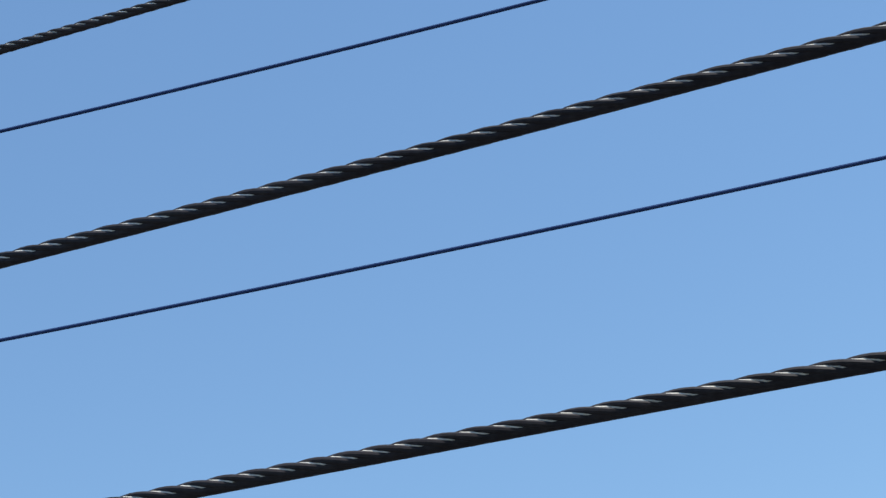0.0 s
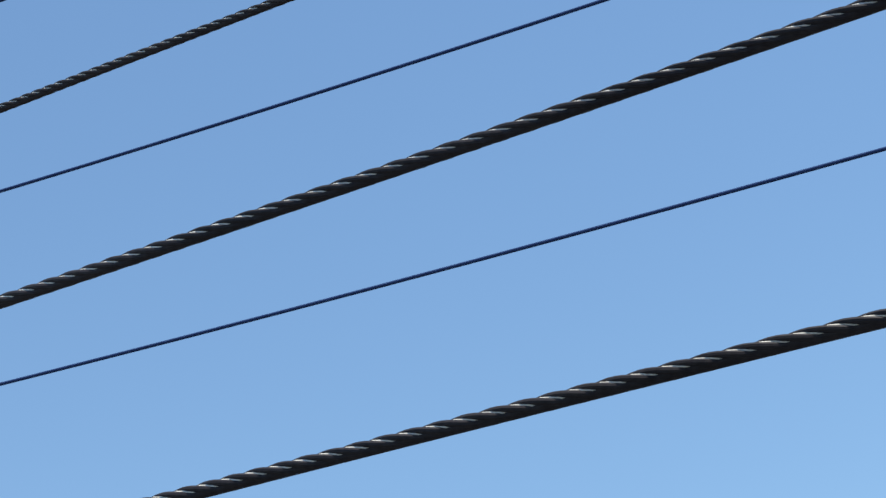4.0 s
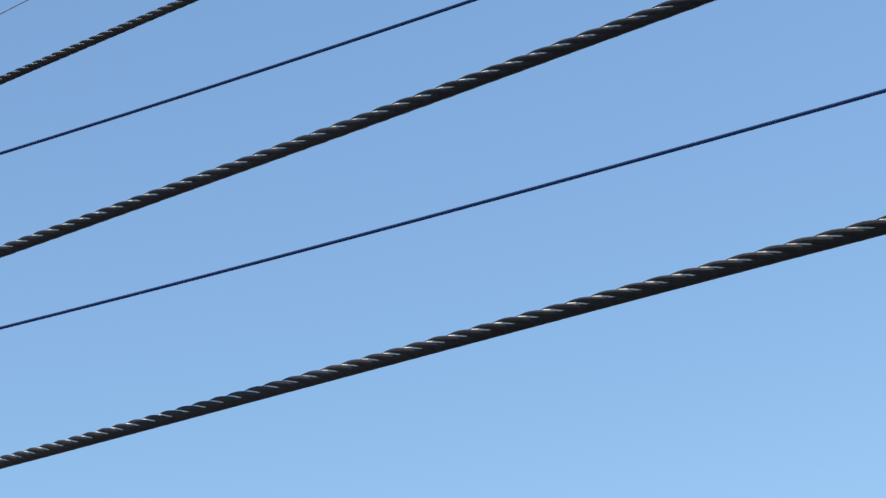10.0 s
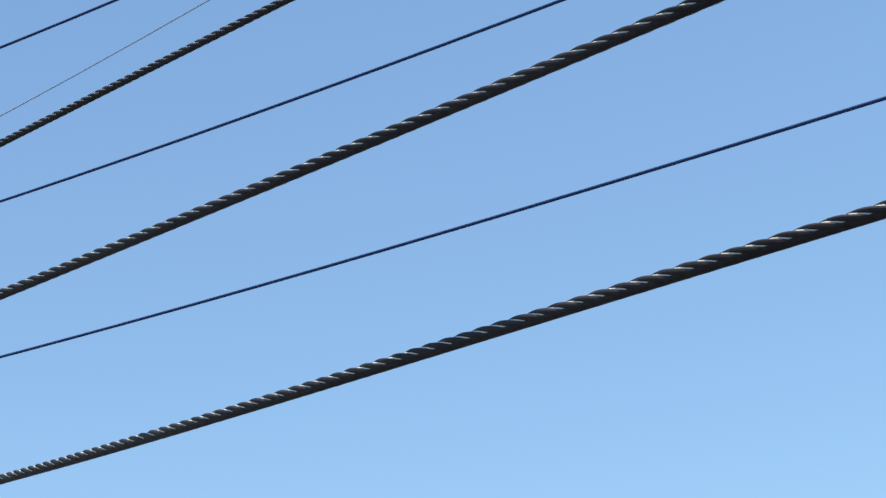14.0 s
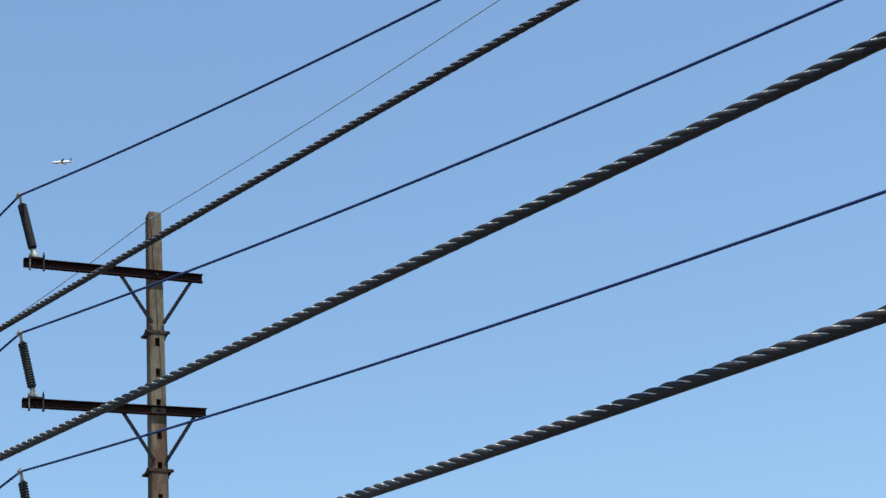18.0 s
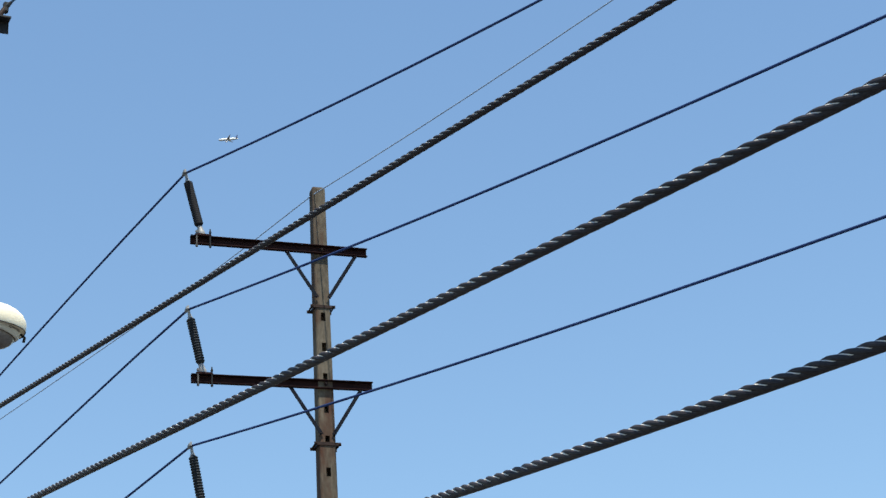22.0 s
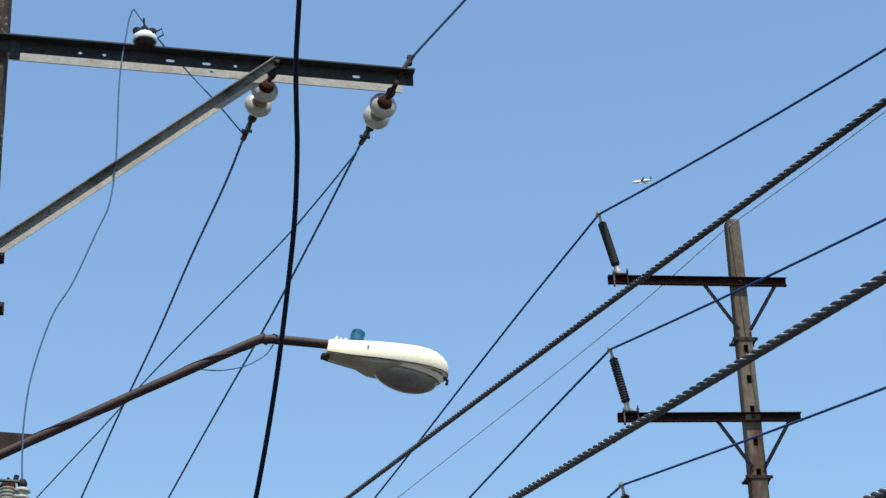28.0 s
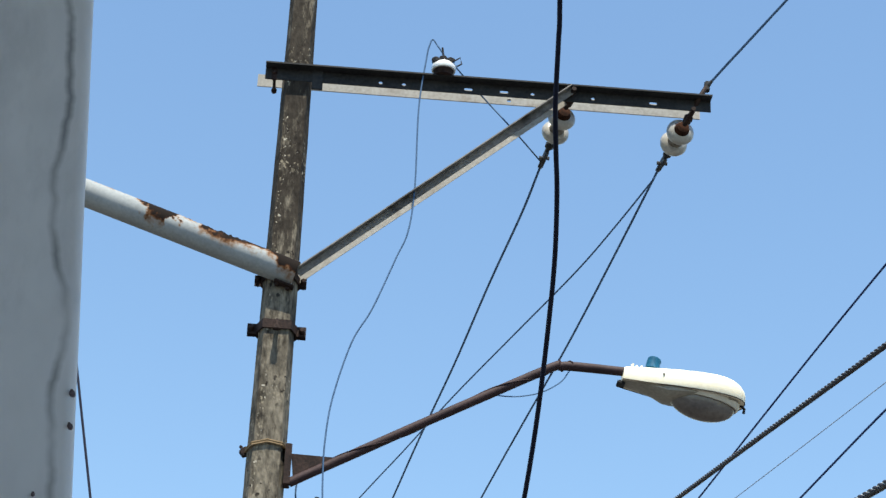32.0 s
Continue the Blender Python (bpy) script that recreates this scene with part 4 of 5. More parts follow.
def dead_end_string(hook, tipd, label):
    """Two porcelain discs in a row from the crossarm to the conductor's clamp."""
    hook, tipd = Vector(hook), Vector(tipd)
    d = (tipd - hook).normalized()
    L = (tipd - hook).length
    top = thing("insulator_string", label, "insulator", hook, group="disc insulator strings")
    ey = bmesh.new()
    tube(ey, [-d * 0.1 - V(*A_AWAY) * 0.02, -d * 0.06, d * (L * 0.1)], 0.014, 8)
    lathe(ey, -d * 0.03, d, [(0, 0.02), (0.02, 0.028), (0.06, 0.024)], 8)
    part("eye_link", ey, M_RUSTDK, top, "rusty eye bolt and link")
    for s in (0.19, 0.405):
        h = d * (L * s)
        bell = part("disc", lathe(bmesh.new(), h, d, [(0.0, 0.03), (0.003, 0.05), (0.01, 0.066), (0.022, 0.077), (0.036, 0.08), (0.05, 0.076), (0.06, 0.064), (0.054, 0.05), (0.066, 0.038), (0.07, 0.024)], 28), M_PORC, top)
        part("cap", lathe(bmesh.new(), h, d, [(-0.034, 0.018), (-0.029, 0.034), (-0.012, 0.041), (0.004, 0.045), (0.012, 0.03)], 16), M_RUST if s < 0.3 else M_CAP, bell, "rusty brown metal cap" if s < 0.3 else "rust-stained cement cap")
    cl = bmesh.new()
    p0, p1 = d * (L * 0.72), d * L
    ln = bmesh.new()
    tube(ln, [d * (L * 0.42 + 0.07), d * (L * 0.76)], 0.013, 8)
    lathe(ln, d * (L * 0.62), d, [(0, 0.016), (0.012, 0.026), (0.035, 0.026), (0.045, 0.016)], 8)
    part("ball_link", ln, M_DARKST, top, "dark ball link")
    bar(cl, p0, p0 + d * 0.09, 0.02, 0.05, side=V(*A_DIR), bevel=0.006)
    bar(cl, p0 + d * 0.06, p1, 0.03, 0.024, side=V(*A_DIR), bevel=0.008)
    for k in (0.45,):
        q = p0.lerp(p1, k)
        lathe(cl, q - V(*A_DIR) * 0.03, V(*A_DIR), [(0, 0.012), (0.014, 0.012), (0.014, 0.008), (0.046, 0.008), (0.046, 0.012), (0.06, 0.012)], 6)
    part("strain_clamp", cl, M_CLAMP, top, "grey strain clamp")
    return top


M_CAP = shade("rust_stained_cement", (0.17, 0.15, 0.12), (0.28, 0.25, 0.2), rough=0.85, scale=30, bump=0.3, stain=(0.06, 0.025, 0.012), stain_scale=14, stain_at=(0.5, 0.7), spec=0.2)
M_CLAMP = shade("dull_clamp_metal", (0.02, 0.021, 0.024), (0.09, 0.09, 0.09), rough=0.6, scale=25, bump=0.3, spec=0.3)


def rod_clamp():
    a, b = V(*STRING_B[0]), V(*AW4[0])
    top = thing("rod_clamp", "dark rusty rod clamp through the crossarm's end", "clamp", a)
    part("rod", tube(bmesh.new(), [V(0, 0, -0.01), (b - a) * 0.5 - V(*A_AWAY) * 0.05, (b - a)], 0.014, 8), M_RUSTDK, top)
    cl = bmesh.new()
    bar(cl, (b - a) - V(0, 0, 0.035), (b - a) + V(0, 0, 0.03), 0.028, 0.035, side=V(*A_DIR), bevel=0.006)
    part("shackle", cl, M_DARKST, top, "dark steel shackle")
    d = (V(*AW4[1]) - b).normalized()
    part("grip", lathe(bmesh.new(), b - a, d, [(0, 0.012), (0.012, 0.014), (0.028, 0.011), (0.045, 0.008)], 10), M_CLAMP, top)


rod_clamp()
dead_end_string(STRING_A[0], STRING_A[1], "two grey-white porcelain discs with rusty caps, tapped by a jumper")
dead_end_string(STRING_B[0], STRING_B[1], "two grey-white porcelain discs with rusty caps at the crossarm's end")


def pin_insulator():
    top = thing("pin_insulator", "white porcelain pin insulator with dark top clamp on the crossarm", "insulator", V(*A_PIN) - V(0, 0, 0.018))
    part("bell", lathe(bmesh.new(), (0, 0, 0), (0, 0, 1), [(0.03, 0.05), (0.034, 0.066), (0.046, 0.07), (0.062, 0.066), (0.072, 0.05), (0.082, 0.046), (0.09, 0.03)], 24), M_PORCW, top)
    part("skirt", lathe(bmesh.new(), (0, 0, 0), (0, 0, 1), [(0.0, 0.03), (0.0, 0.05), (0.006, 0.052), (0.009, 0.044), (0.022, 0.05), (0.032, 0.058)], 24), M_RUSTDK, top, "dark brown base cap with a flange")
    cl = bmesh.new()
    for s, h in ((-1, 0.0), (-0.1, 0.012), (0.8, 0.004)):
        lathe(cl, V(*A_DIR) * (0.042 * s) + V(0, 0, 0.08 + h), (0.2 * s, 0, 1), [(0, 0.014), (0.008, 0.023), (0.032, 0.022), (0.04, 0.012)], 8)
    bar(cl, V(*A_DIR) * -0.065 + V(0, 0, 0.098), V(*A_DIR) * 0.06 + V(0, 0, 0.104), 0.035, 0.02, side=V(*A_AWAY), bevel=0.003)
    tube(cl, [V(0, 0, 0.1), V(-0.012, 0, 0.185)], 0.006, 6)
    tube(cl, [V(*A_DIR) * 0.05 + V(0, 0, 0.1), V(*A_DIR) * 0.09 + V(0, 0, 0.13), V(*A_DIR) * 0.1 + V(0, 0, 0.09), V(*A_DIR) * 0.07 + V(0, 0, 0.07)], 0.005, 6)
    part("top_clamp", cl, M_POLY, top, "dark wire clamp")
    return top


M_PORCW = shade("white_porcelain", (0.68, 0.68, 0.66), (0.8, 0.8, 0.78), rough=0.2, scale=9, bump=0.03, coat=0.5)
pin_insulator()

conductor(spline(AW1, 6), 0.0075, "grey conductor dead-ended on the near pole's outer string", material=M_JUMP, group="conductors of the near pole")
conductor(spline(AW2, 6), 0.0055, "thin grey conductor tied below the near pole's outer string", material=M_JUMP, group="conductors of the near pole")
conductor(spline(AW3, 6), 0.0075, "grey conductor dead-ended on the near pole's inner string", material=M_JUMP, group="conductors of the near pole")
conductor(spline(AW4, 6), 0.0075, "grey conductor running overhead from the crossarm's end", material=M_JUMP, group="conductors of the near pole")
conductor(spline(LEAD, 8), 0.0045, "thin grey lead wire looping from the pin insulator", "lead_wire", material=M_JUMP)
conductor(spline(JUMP, 8), 0.0045, "thin grey jumper from pin insulator to clamp", "jumper_wire", material=M_JUMP)
conductor(spline(BACK_WIRE, 6), 0.0065, "thin dark wire hanging behind the white column", "drop_wire", material=M_BLACK)
conductor(spline(BK, 10), BK_R, "thick black sheathed service cable hanging across the view", "service_cable", material=M_BLACK, sides=12)


def fuse_bracket():
    """Steel bracket on the pole that carries a ribbed arrester and a shedded bushing."""
    ax, ay = A_AXIS
    foot = V(*BUSH) - V(0, 0, 0.45)
    top = thing("bushing_bracket", "steel pole bracket carrying a ribbed arrester and white bushing", "bracket", foot)
    e, n, z = V(*A_DIR), V(*A_AWAY), V(0, 0, 1)
    part("bracket_arm", bar(bmesh.new(), V(ax, ay, foot.z) - foot + e * 0.08, e * 0.2, 0.07, 0.05, side=n, bevel=0.004), M_DARKST, top)
    a = V(*ARREST) - foot
    rows = [(0.0, 0.03)]
    h = 0.02
    while h < a.z - 0.03:
        rows += [(h, 0.031), (h + 0.004, 0.037), (h + 0.01, 0.037), (h + 0.014, 0.031)]
        h += 0.018
    body = part("arrester", lathe(bmesh.new(), V(a.x, a.y, 0.02), z, rows, 20), M_TAN, top, "grey ribbed surge arrester")
    part("arrester_cap", lathe(bmesh.new(), V(a.x, a.y, a.z - 0.012), z, [(0, 0.038), (0.014, 0.038), (0.02, 0.012), (0.035, 0.012), (0.035, 0.006), (0.05, 0.006)], 16), M_RUST, body, "rusty cap with stud")
    part("strap", bar(bmesh.new(), a + z * 0.022 - e * 0.05, a + z * 0.018 + e * 0.06, 0.03, 0.008, side=n), M_MIDST, body)
    q = V(*BUSH) - foot
    rows = [(0.0, 0.026)]
    for k in range(11):
        h = 0.03 + k * 0.036
        rows += [(h, 0.022), (h + 0.004, 0.041), (h + 0.01, 0.041), (h + 0.024, 0.024)]
    bush = part("bushing", lathe(bmesh.new(), V(q.x, q.y, 0.02), z, rows, 20), M_PORC, top, "white shedded porcelain bushing")
    part("bushing_cap", lathe(bmesh.new(), q - z * 0.01, z, [(0, 0.02), (0.012, 0.024), (0.03, 0.02), (0.04, 0.012)], 12), M_POLY, bush, "dark terminal cap")
    part("terminal", bar(bmesh.new(), q + z * 0.02 - e * 0.035, q + z * 0.05 - e * 0.03, 0.025, 0.02, side=e, bevel=0.003), M_POLY, bush)


M_TAN = shade("grey_tan_porcelain", (0.2, 0.18, 0.14), (0.32, 0.29, 0.23), rough=0.4, scale=12, bump=0.1)
fuse_bracket()
conductor(spline(SIDE_WIRE, 8), 0.0045, "thin grey wire hanging beside the near pole's lamp bracket", "lead_wire", material=M_JUMP)


# ---- white pipe stay and column by the near pole ----
def rust_profile(name, stops, base_dark, base_light, reach):
    """Painted steel whose rust follows a profile along the local x axis, heavier on the upper side."""
    m = shade(name, base_dark, base_light, rough=0.85, scale=5, bump=0.12, spec=0.08)
    n, l = m.node_tree.nodes, m.node_tree.links
    b = n["Principled BSDF"]
    paint = b.inputs["Base Color"].links[0].from_socket
    co = n.new("ShaderNodeTexCoord")
    sep = n.new("ShaderNodeSeparateXYZ")
    l.new(co.outputs["Object"], sep.inputs[0])
    dv = n.new("ShaderNodeMath")
    dv.operation = "DIVIDE"
    dv.inputs[1].default_value = reach
    wob = n.new("ShaderNodeTexNoise")
    wob.inputs["Scale"].default_value, wob.inputs["Detail"].default_value = 16, 6
    l.new(co.outputs["Object"], wob.inputs[0])
    shift = n.new("ShaderNodeMath")
    shift.operation = "MULTIPLY_ADD"
    shift.inputs[1].default_value = 0.3
    l.new(wob.outputs[0], shift.inputs[0])
    l.new(sep.outputs[0], shift.inputs[2])
    less = n.new("ShaderNodeMath")
    less.operation = "SUBTRACT"
    less.inputs[1].default_value = 0.15
    l.new(shift.outputs[0], less.inputs[0])
    l.new(less.outputs[0], dv.inputs[0])
    rp = n.new("ShaderNodeValToRGB")
    el = rp.color_ramp.elements
    while len(el) < len(stops):
        el.new(0.5)
    for e, (at, v) in zip(el, stops):
        e.position, e.color = at, (v, v, v, 1)
    l.new(dv.outputs[0], rp.inputs[0])
    nz = n.new("ShaderNodeTexNoise")
    nz.inputs["Scale"].default_value, nz.inputs["Detail"].default_value, nz.inputs["Roughness"].default_value = 22, 8, 0.65
    l.new(co.outputs["Object"], nz.inputs[0])
    zs = n.new("ShaderNodeMath")
    zs.operation = "MULTIPLY_ADD"
    zs.inputs[1].default_value = 6.5
    l.new(sep.outputs[2], zs.inputs[0])
    l.new(nz.outputs[0], zs.inputs[2])
    ad = n.new("ShaderNodeMath")
    ad.operation = "ADD"
    l.new(zs.outputs[0], ad.inputs[0])
    l.new(rp.outputs[0], ad.inputs[1])
    for kind, lo, hi, col in (("stain", 0.98, 1.28, (0.22, 0.115, 0.05)), ("rust", 1.16, 1.32, (0.07, 0.026, 0.011)), ("scale", 1.26, 1.4, (0.009, 0.006, 0.005))):
        mr = n.new("ShaderNodeMapRange")
        mr.inputs[1].default_value, mr.inputs[2].default_value = lo, hi
        l.new(ad.outputs[0], mr.inputs[0])
        mx = n.new("ShaderNodeMix")
        mx.data_type = "RGBA"
        l.new(mr.outputs[0], mx.inputs[0])
        l.new(paint, mx.inputs[6])
        mx.inputs[7].default_value = (*col, 1)
        paint = mx.outputs[2]
    l.new(paint, b.inputs["Base Color"])
    return m


def pipe_stay():
    a, b = V(*PIPE[0]), V(*PIPE[1])
    top = thing("pipe_stay", "white painted steel pipe with rust patches and a corroded edge", "pipe", b)
    L = (a - b).length
    bm = bmesh.new()
    rings = []
    N = 220
    for k in range(N + 1):
        ring = []
        s = L * k / N
        for j in range(24):
            t = 2 * math.pi * j / 24
            r = PIPE_R
            if math.sin(t) > 0.5 and 0.33 < s < 0.66:
                r += 0.035 * (noise.noise(V(s * 26, t * 1.1, 3)) * 0.6 + noise.noise(V(s * 70, t * 2, 7)) * 0.5 - 0.2) * (math.sin(t) - 0.5) * 2
            ring.append(bm.verts.new(V(s, math.cos(t) * r, math.sin(t) * r)))
        rings.append(ring)
    for r0, r1 in zip(rings, rings[1:]):
        for j in range(24):
            bm.faces.new((r0[j], r0[(j + 1) % 24], r1[(j + 1) % 24], r1[j]))
    bm.faces.new(rings[0][::-1])
    bm.faces.new(rings[-1])
    bmesh.ops.recalc_face_normals(bm, faces=bm.faces)
    mat = rust_profile("white_rusting_pipe_paint", [(0.0, 0.95), (0.04, 0.9), (0.075, 0.55), (0.1, 0.35), (0.12, 0.54), (0.2, 0.66), (0.28, 0.6), (0.3, 0.25), (0.342, 0.25), (0.36, 0.86), (0.415, 0.9), (0.44, 0.35), (0.47, 0.15), (1.0, 0.15)],
                       (0.24, 0.255, 0.26), (0.32, 0.335, 0.34), 2.0)
    pipe = part("pipe", bm, mat, top)
    u = (a - b).normalized()
    up = (V(0, 0, 1) - u * u.z).normalized()
    pipe.matrix_local = Matrix((u, up.cross(u), up)).transposed().to_4x4()
    sd = bmesh.new()
    bar(sd, -up * (PIPE_R + 0.008) - u * 0.02, -up * (PIPE_R + 0.008) + u * 0.09, 0.07, 0.012, side=up.cross(u), bevel=0.004)
    saddle = part("saddle_plate", sd, M_RUSTDK, top, "rusty saddle plate under the pipe")
    for s in (0.01, 0.07):
        part("bolt", lathe(bmesh.new(), u * s - up * (PIPE_R + 0.026), up, [(0, 0.011), (0.012, 0.014), (0.016, 0.014)], 6), M_RUSTDK, saddle)
    return top


pipe_stay()


def column_paint():
    """Aged off-white paint with a wandering crack beside the edge and a few chips."""
    m = shade("off_white_column_paint", (0.66, 0.65, 0.685), (0.84, 0.825, 0.86), rough=0.75, scale=2.2, stretch=(1, 1, 0.45), bump=0.12, bump_scale=60, bump_size=0.001, stain=(0.45, 0.45, 0.48), stain_scale=11, stain_at=(0.5, 0.8), fine=0.3)
    n, l = m.node_tree.nodes, m.node_tree.links
    b = n["Principled BSDF"]
    paint = b.inputs["Base Color"].links[0].from_socket
    co = n.new("ShaderNodeTexCoord")
    sep = n.new("ShaderNodeSeparateXYZ")
    l.new(co.outputs["Object"], sep.inputs[0])
    wz = n.new("ShaderNodeCombineXYZ")
    l.new(sep.outputs[2], wz.inputs[2])
    nz = n.new("ShaderNodeTexNoise")
    nz.inputs["Scale"].default_value, nz.inputs["Detail"].default_value, nz.inputs["Roughness"].default_value = 13.0, 5, 0.5
    l.new(wz.outputs[0], nz.inputs[0])
    path = n.new("ShaderNodeMath")
    path.operation = "MULTIPLY_ADD"
    path.inputs[1].default_value, path.inputs[2].default_value = -0.034, 0.0075
    l.new(nz.outputs[0], path.inputs[0])
    gap = n.new("ShaderNodeMath")
    gap.operation = "ADD"
    up = n.new("ShaderNodeMath")
    up.operation = "MULTIPLY_ADD"
    up.inputs[1].default_value = -V(*COL_LEAN).dot(V(*COL_DIR))
    l.new(sep.outputs[2], up.inputs[0])
    l.new(sep.outputs[0], up.inputs[2])
    l.new(up.outputs[0], gap.inputs[0])
    l.new(path.outputs[0], gap.inputs[1])
    ab = n.new("ShaderNodeMath")
    ab.operation = "ABSOLUTE"
    l.new(gap.outputs[0], ab.inputs[0])
    mr = n.new("ShaderNodeMapRange")
    mr.inputs[1].default_value, mr.inputs[2].default_value, mr.inputs[3].default_value, mr.inputs[4].default_value = 0.0002, 0.0027, 0.75, 0.0
    l.new(ab.outputs[0], mr.inputs[0])
    brk = n.new("ShaderNodeTexNoise")
    brk.inputs["Scale"].default_value = 16
    l.new(co.outputs["Object"], brk.inputs[0])
    br = n.new("ShaderNodeMapRange")
    br.inputs[1].default_value, br.inputs[2].default_value = 0.26, 0.56
    l.new(brk.outputs[0], br.inputs[0])
    mul = n.new("ShaderNodeMath")
    mul.operation = "MULTIPLY"
    l.new(mr.outputs[0], mul.inputs[0])
    l.new(br.outputs[0], mul.inputs[1])
    mx = n.new("ShaderNodeMix")
    mx.data_type = "RGBA"
    l.new(mul.outputs[0], mx.inputs[0])
    l.new(paint, mx.inputs[6])
    mx.inputs[7].default_value = (0.15, 0.15, 0.17, 1)
    l.new(mx.outputs[2], b.inputs["Base Color"])
    return m


M_NAIL = shade("dull_nail", (0.1, 0.075, 0.085), (0.17, 0.13, 0.14), rough=0.7, scale=200, bump=0.3, bump_scale=600, bump_size=0.0005, spec=0.2)


def column():
    cx, cy = COL_EDGE
    f = V(*COL_DIR)   # along the face, away from the visible edge
    g = V(-f.y, f.x, 0)
    g = g if g.y > 0 else -g
    top = thing("column", "off-white painted column with a crack along its rounded edge", "column", (cx, cy, 0))
    r, w, dp, H = COL_ROUND, 0.35, 0.3, PORCH[4]
    out = []
    for k in range(9):
        a = math.pi / 2 * k / 8
        out.append((r - r * math.cos(a), r - r * math.sin(a)))
    out = [(0, dp)] + out + [(r + 0.03, 0), (w, 0), (w, dp)]
    bm = bmesh.new()
    rings = []
    lx, ly = V(*COL_LEAN).dot(f), V(*COL_LEAN).dot(g)
    for k in range(73):
        h = H * k / 72
        rings.append([bm.verts.new(V(s + lx * h + 0.0003 * noise.noise(V(s * 9, q * 9, h * 14)), q + ly * h + 0.0003 * noise.noise(V(s * 15, 4, h * 15)), h)) for s, q in out])
    n = len(out)
    for r0, r1 in zip(rings, rings[1:]):
        for j in range(n):
            bm.faces.new((r0[j], r0[(j + 1) % n], r1[(j + 1) % n], r1[j]))
    bm.faces.new(rings[-1])
    bm.faces.new(rings[0][::-1])
    bmesh.ops.recalc_face_normals(bm, faces=bm.faces)
    sh = part("shaft", bm, column_paint(), top)
    sh.matrix_local = Matrix((f, g, V(0, 0, 1))).transposed().to_4x4()
    for at in COL_CHIPS:
        bm = bmesh.new()
        lathe(bm, f * at[0] + g * at[1] + V(*COL_LEAN) * at[2], -g, [(-0.002, 0.0019), (0.0002, 0.0017), (0.0006, 0.0009), (0.0036, 0.0006)], 8)
        part("nail", bm, M_NAIL, top)
    return top


column()


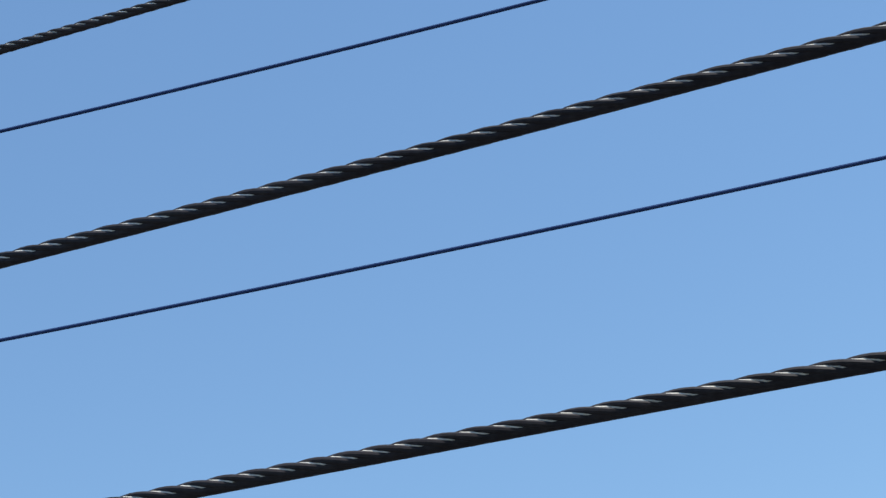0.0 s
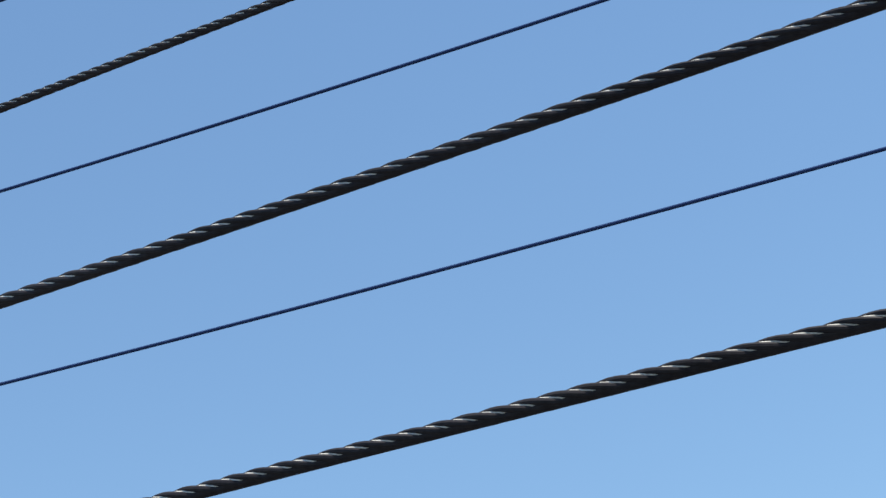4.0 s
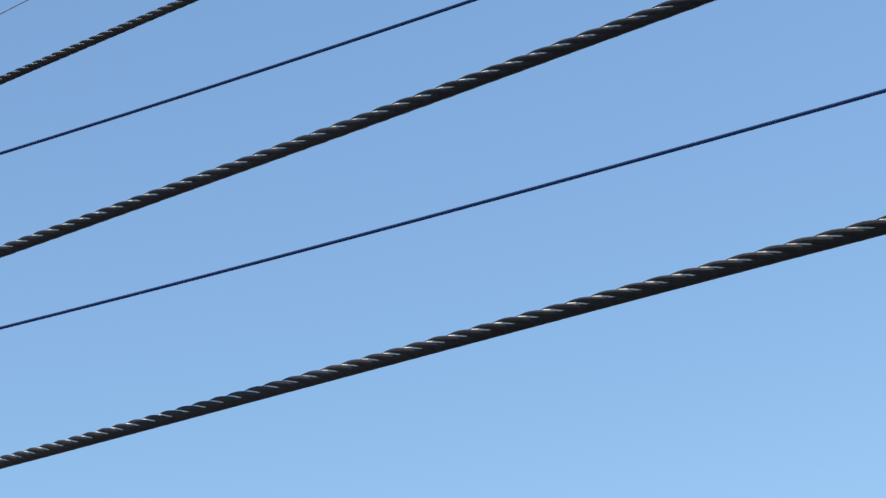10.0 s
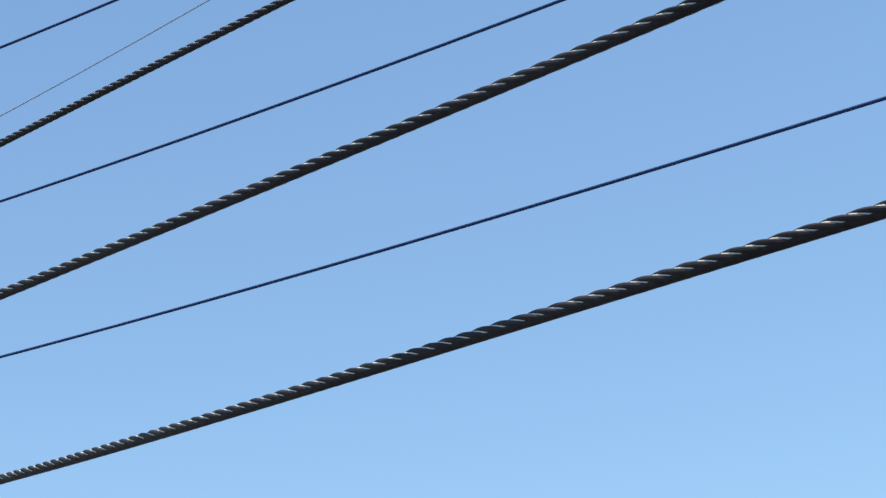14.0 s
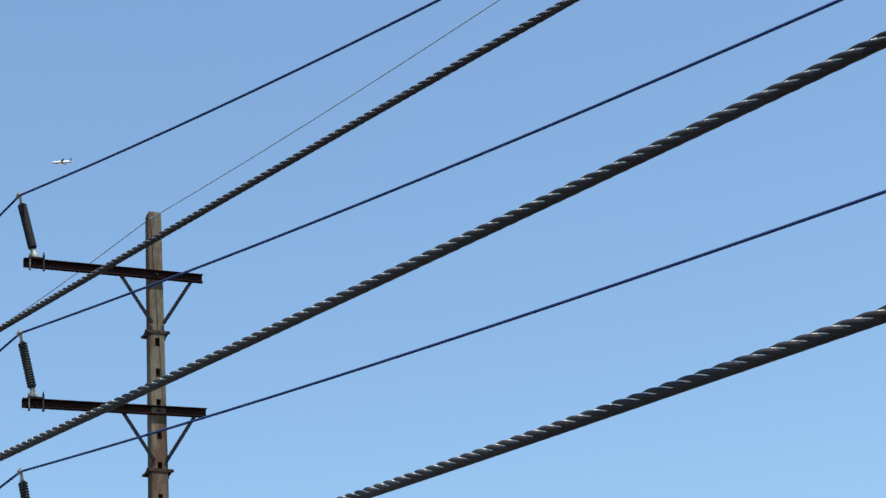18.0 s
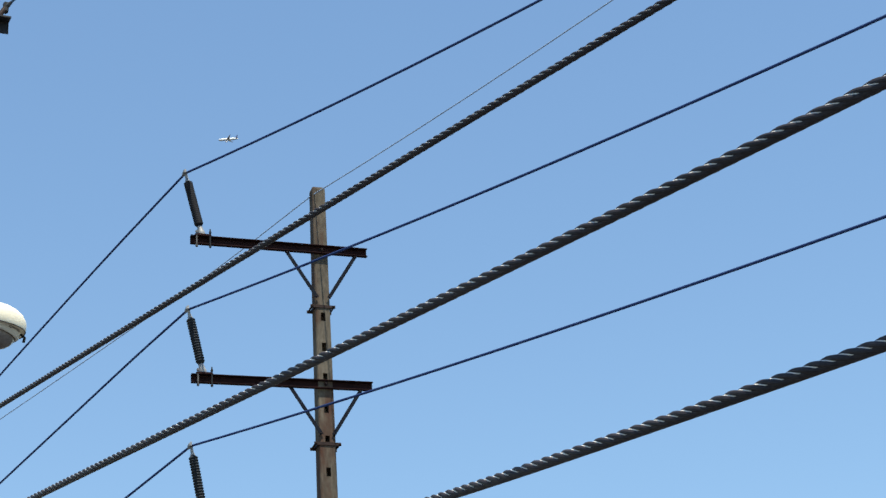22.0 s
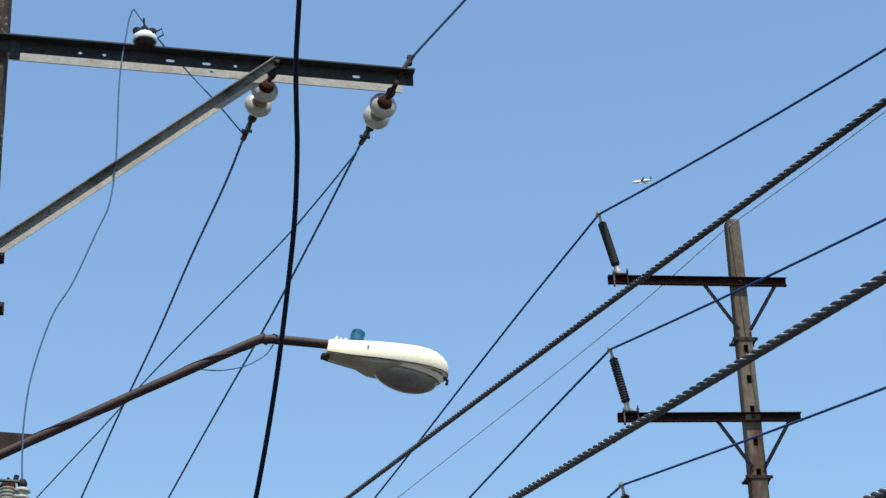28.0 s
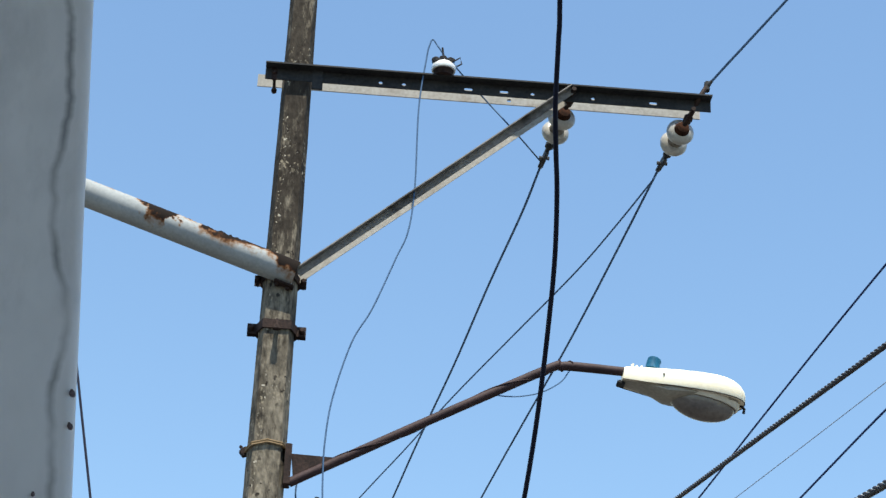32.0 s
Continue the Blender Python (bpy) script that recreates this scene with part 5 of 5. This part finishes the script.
# ---- airliner, far off ----
def airliner():
    at = V(*PLANE)
    top = thing("airliner", "white airliner with a dark blue tail, far off in the sky", "airplane", at)
    rot = PLANE_POSE

    def place(bm, name, mat, label="", smooth=True, parent=None):
        bm.transform(rot)
        return part(name, bm, mat, parent or top, label, smooth)
    bm = lathe(bmesh.new(), (-18.5, 0, 0), (1, 0, 0), [(0, 0.2), (0.6, 1.1), (2, 1.95), (4.5, 2.4), (26, 2.4), (31, 1.8), (35, 0.9), (37, 0.3)], 20)
    place(bm, "fuselage", M_PLANE)

    def wing(root, tip, cr, ct, th, name, mat):
        bm = bmesh.new()
        vs = []
        for p, c in ((V(*root), cr), (V(*tip), ct)):
            for dx, dz in ((0, 0), (0.3 * c, th * c), (c, 0), (0.3 * c, -th * c * 0.6)):
                vs.append(bm.verts.new(p + V(dx, 0, dz)))
        if abs(V(*tip).z - V(*root).z) > abs(V(*tip).y - V(*root).y):
            for i, v in enumerate(vs):
                q = i % 4
                v.co.z = (V(*root) if i < 4 else V(*tip)).z
                v.co.y = (0, th * 6, 0, -th * 6)[q] * (1 if i < 4 else 0.5) + (V(*root) if i < 4 else V(*tip)).y
        for k in range(4):
            bm.faces.new((vs[k], vs[(k + 1) % 4], vs[4 + (k + 1) % 4], vs[4 + k]))
        bm.faces.new(vs[:4][::-1])
        bm.faces.new(vs[4:])
        bmesh.ops.recalc_face_normals(bm, faces=bm.faces)
        return place(bm, name, mat, smooth=False)
    for s in (-1, 1):
        wg = wing((-4.5, s * 1.6, -1.0), (3.8, s * 16.6, 0.6), 6.8, 1.6, 0.07, "wing", M_PLANE)
        wing((4.6, s * 16.6, 0.6), (6.0, s * 17.0, 2.6), 1.3, 0.6, 0.03, "winglet", M_TAIL)
        wing((13.2, s * 0.6, 0.5), (16.6, s * 6.2, 1.0), 3.4, 1.3, 0.05, "tailplane", M_PLANE)
        en = lathe(bmesh.new(), (-6.6, s * 5.6, -2.1), (1, 0, 0), [(0, 0.85), (0.4, 1.08), (2.2, 1.1), (3.6, 0.8), (4.2, 0.45)], 16)
        place(en, "engine", M_PLANE)
    wing((10.8, 0, 1.5), (16.2, 0, 7.6), 5.4, 1.9, 0.035, "tail_fin", M_TAIL)
    return top


M_PLANE = shade("white_aircraft_paint", (0.8, 0.8, 0.8), (0.86, 0.86, 0.86), rough=0.3, scale=0.3, bump=0.0)
M_TAIL = shade("dark_blue_paint", (0.06, 0.09, 0.2), (0.09, 0.12, 0.25), rough=0.35, scale=0.3, bump=0.0)
airliner()


# ---- far frame mast with a whip aerial ----
def frame_mast():
    a, b, c = V(*MAST_L), V(*MAST_R), V(*MAST_ROD)
    top = thing("aerial_mast", "distant grey steel frame mast with a thin whip aerial", "mast", (a.x, a.y, GROUND))
    o = V(a.x, a.y, GROUND)
    side = (b - a).cross(V(0, 0, 1)).normalized()
    for q in (a, b):
        for s in (0, 0.7):
            p = q - o + side * s
            part("post", bar(bmesh.new(), V(p.x, p.y, 0), p, 0.07, 0.07, side=side), M_MIDST if q is a else M_PALE, top)
    for k in range(9):
        h = 0.12 + 1.5 * k
        part("rail", bar(bmesh.new(), a - o - V(0, 0, h), b - o - V(0, 0, h - 0.03), 0.05, 0.05, side=side), M_MIDST, top)
    part("post", bar(bmesh.new(), (a - o).lerp(b - o, 0.14) - V(0, 0, 3), (a - o).lerp(b - o, 0.14) - V(0, 0, 0.06), 0.05, 0.05, side=side), M_MIDST, top)
    foot = V(c.x, c.y, a.z - 0.12)
    part("aerial", tube(bmesh.new(), [foot - o, c - o], 0.008, 6), M_JUMP, top, "thin grey whip aerial")


frame_mast()
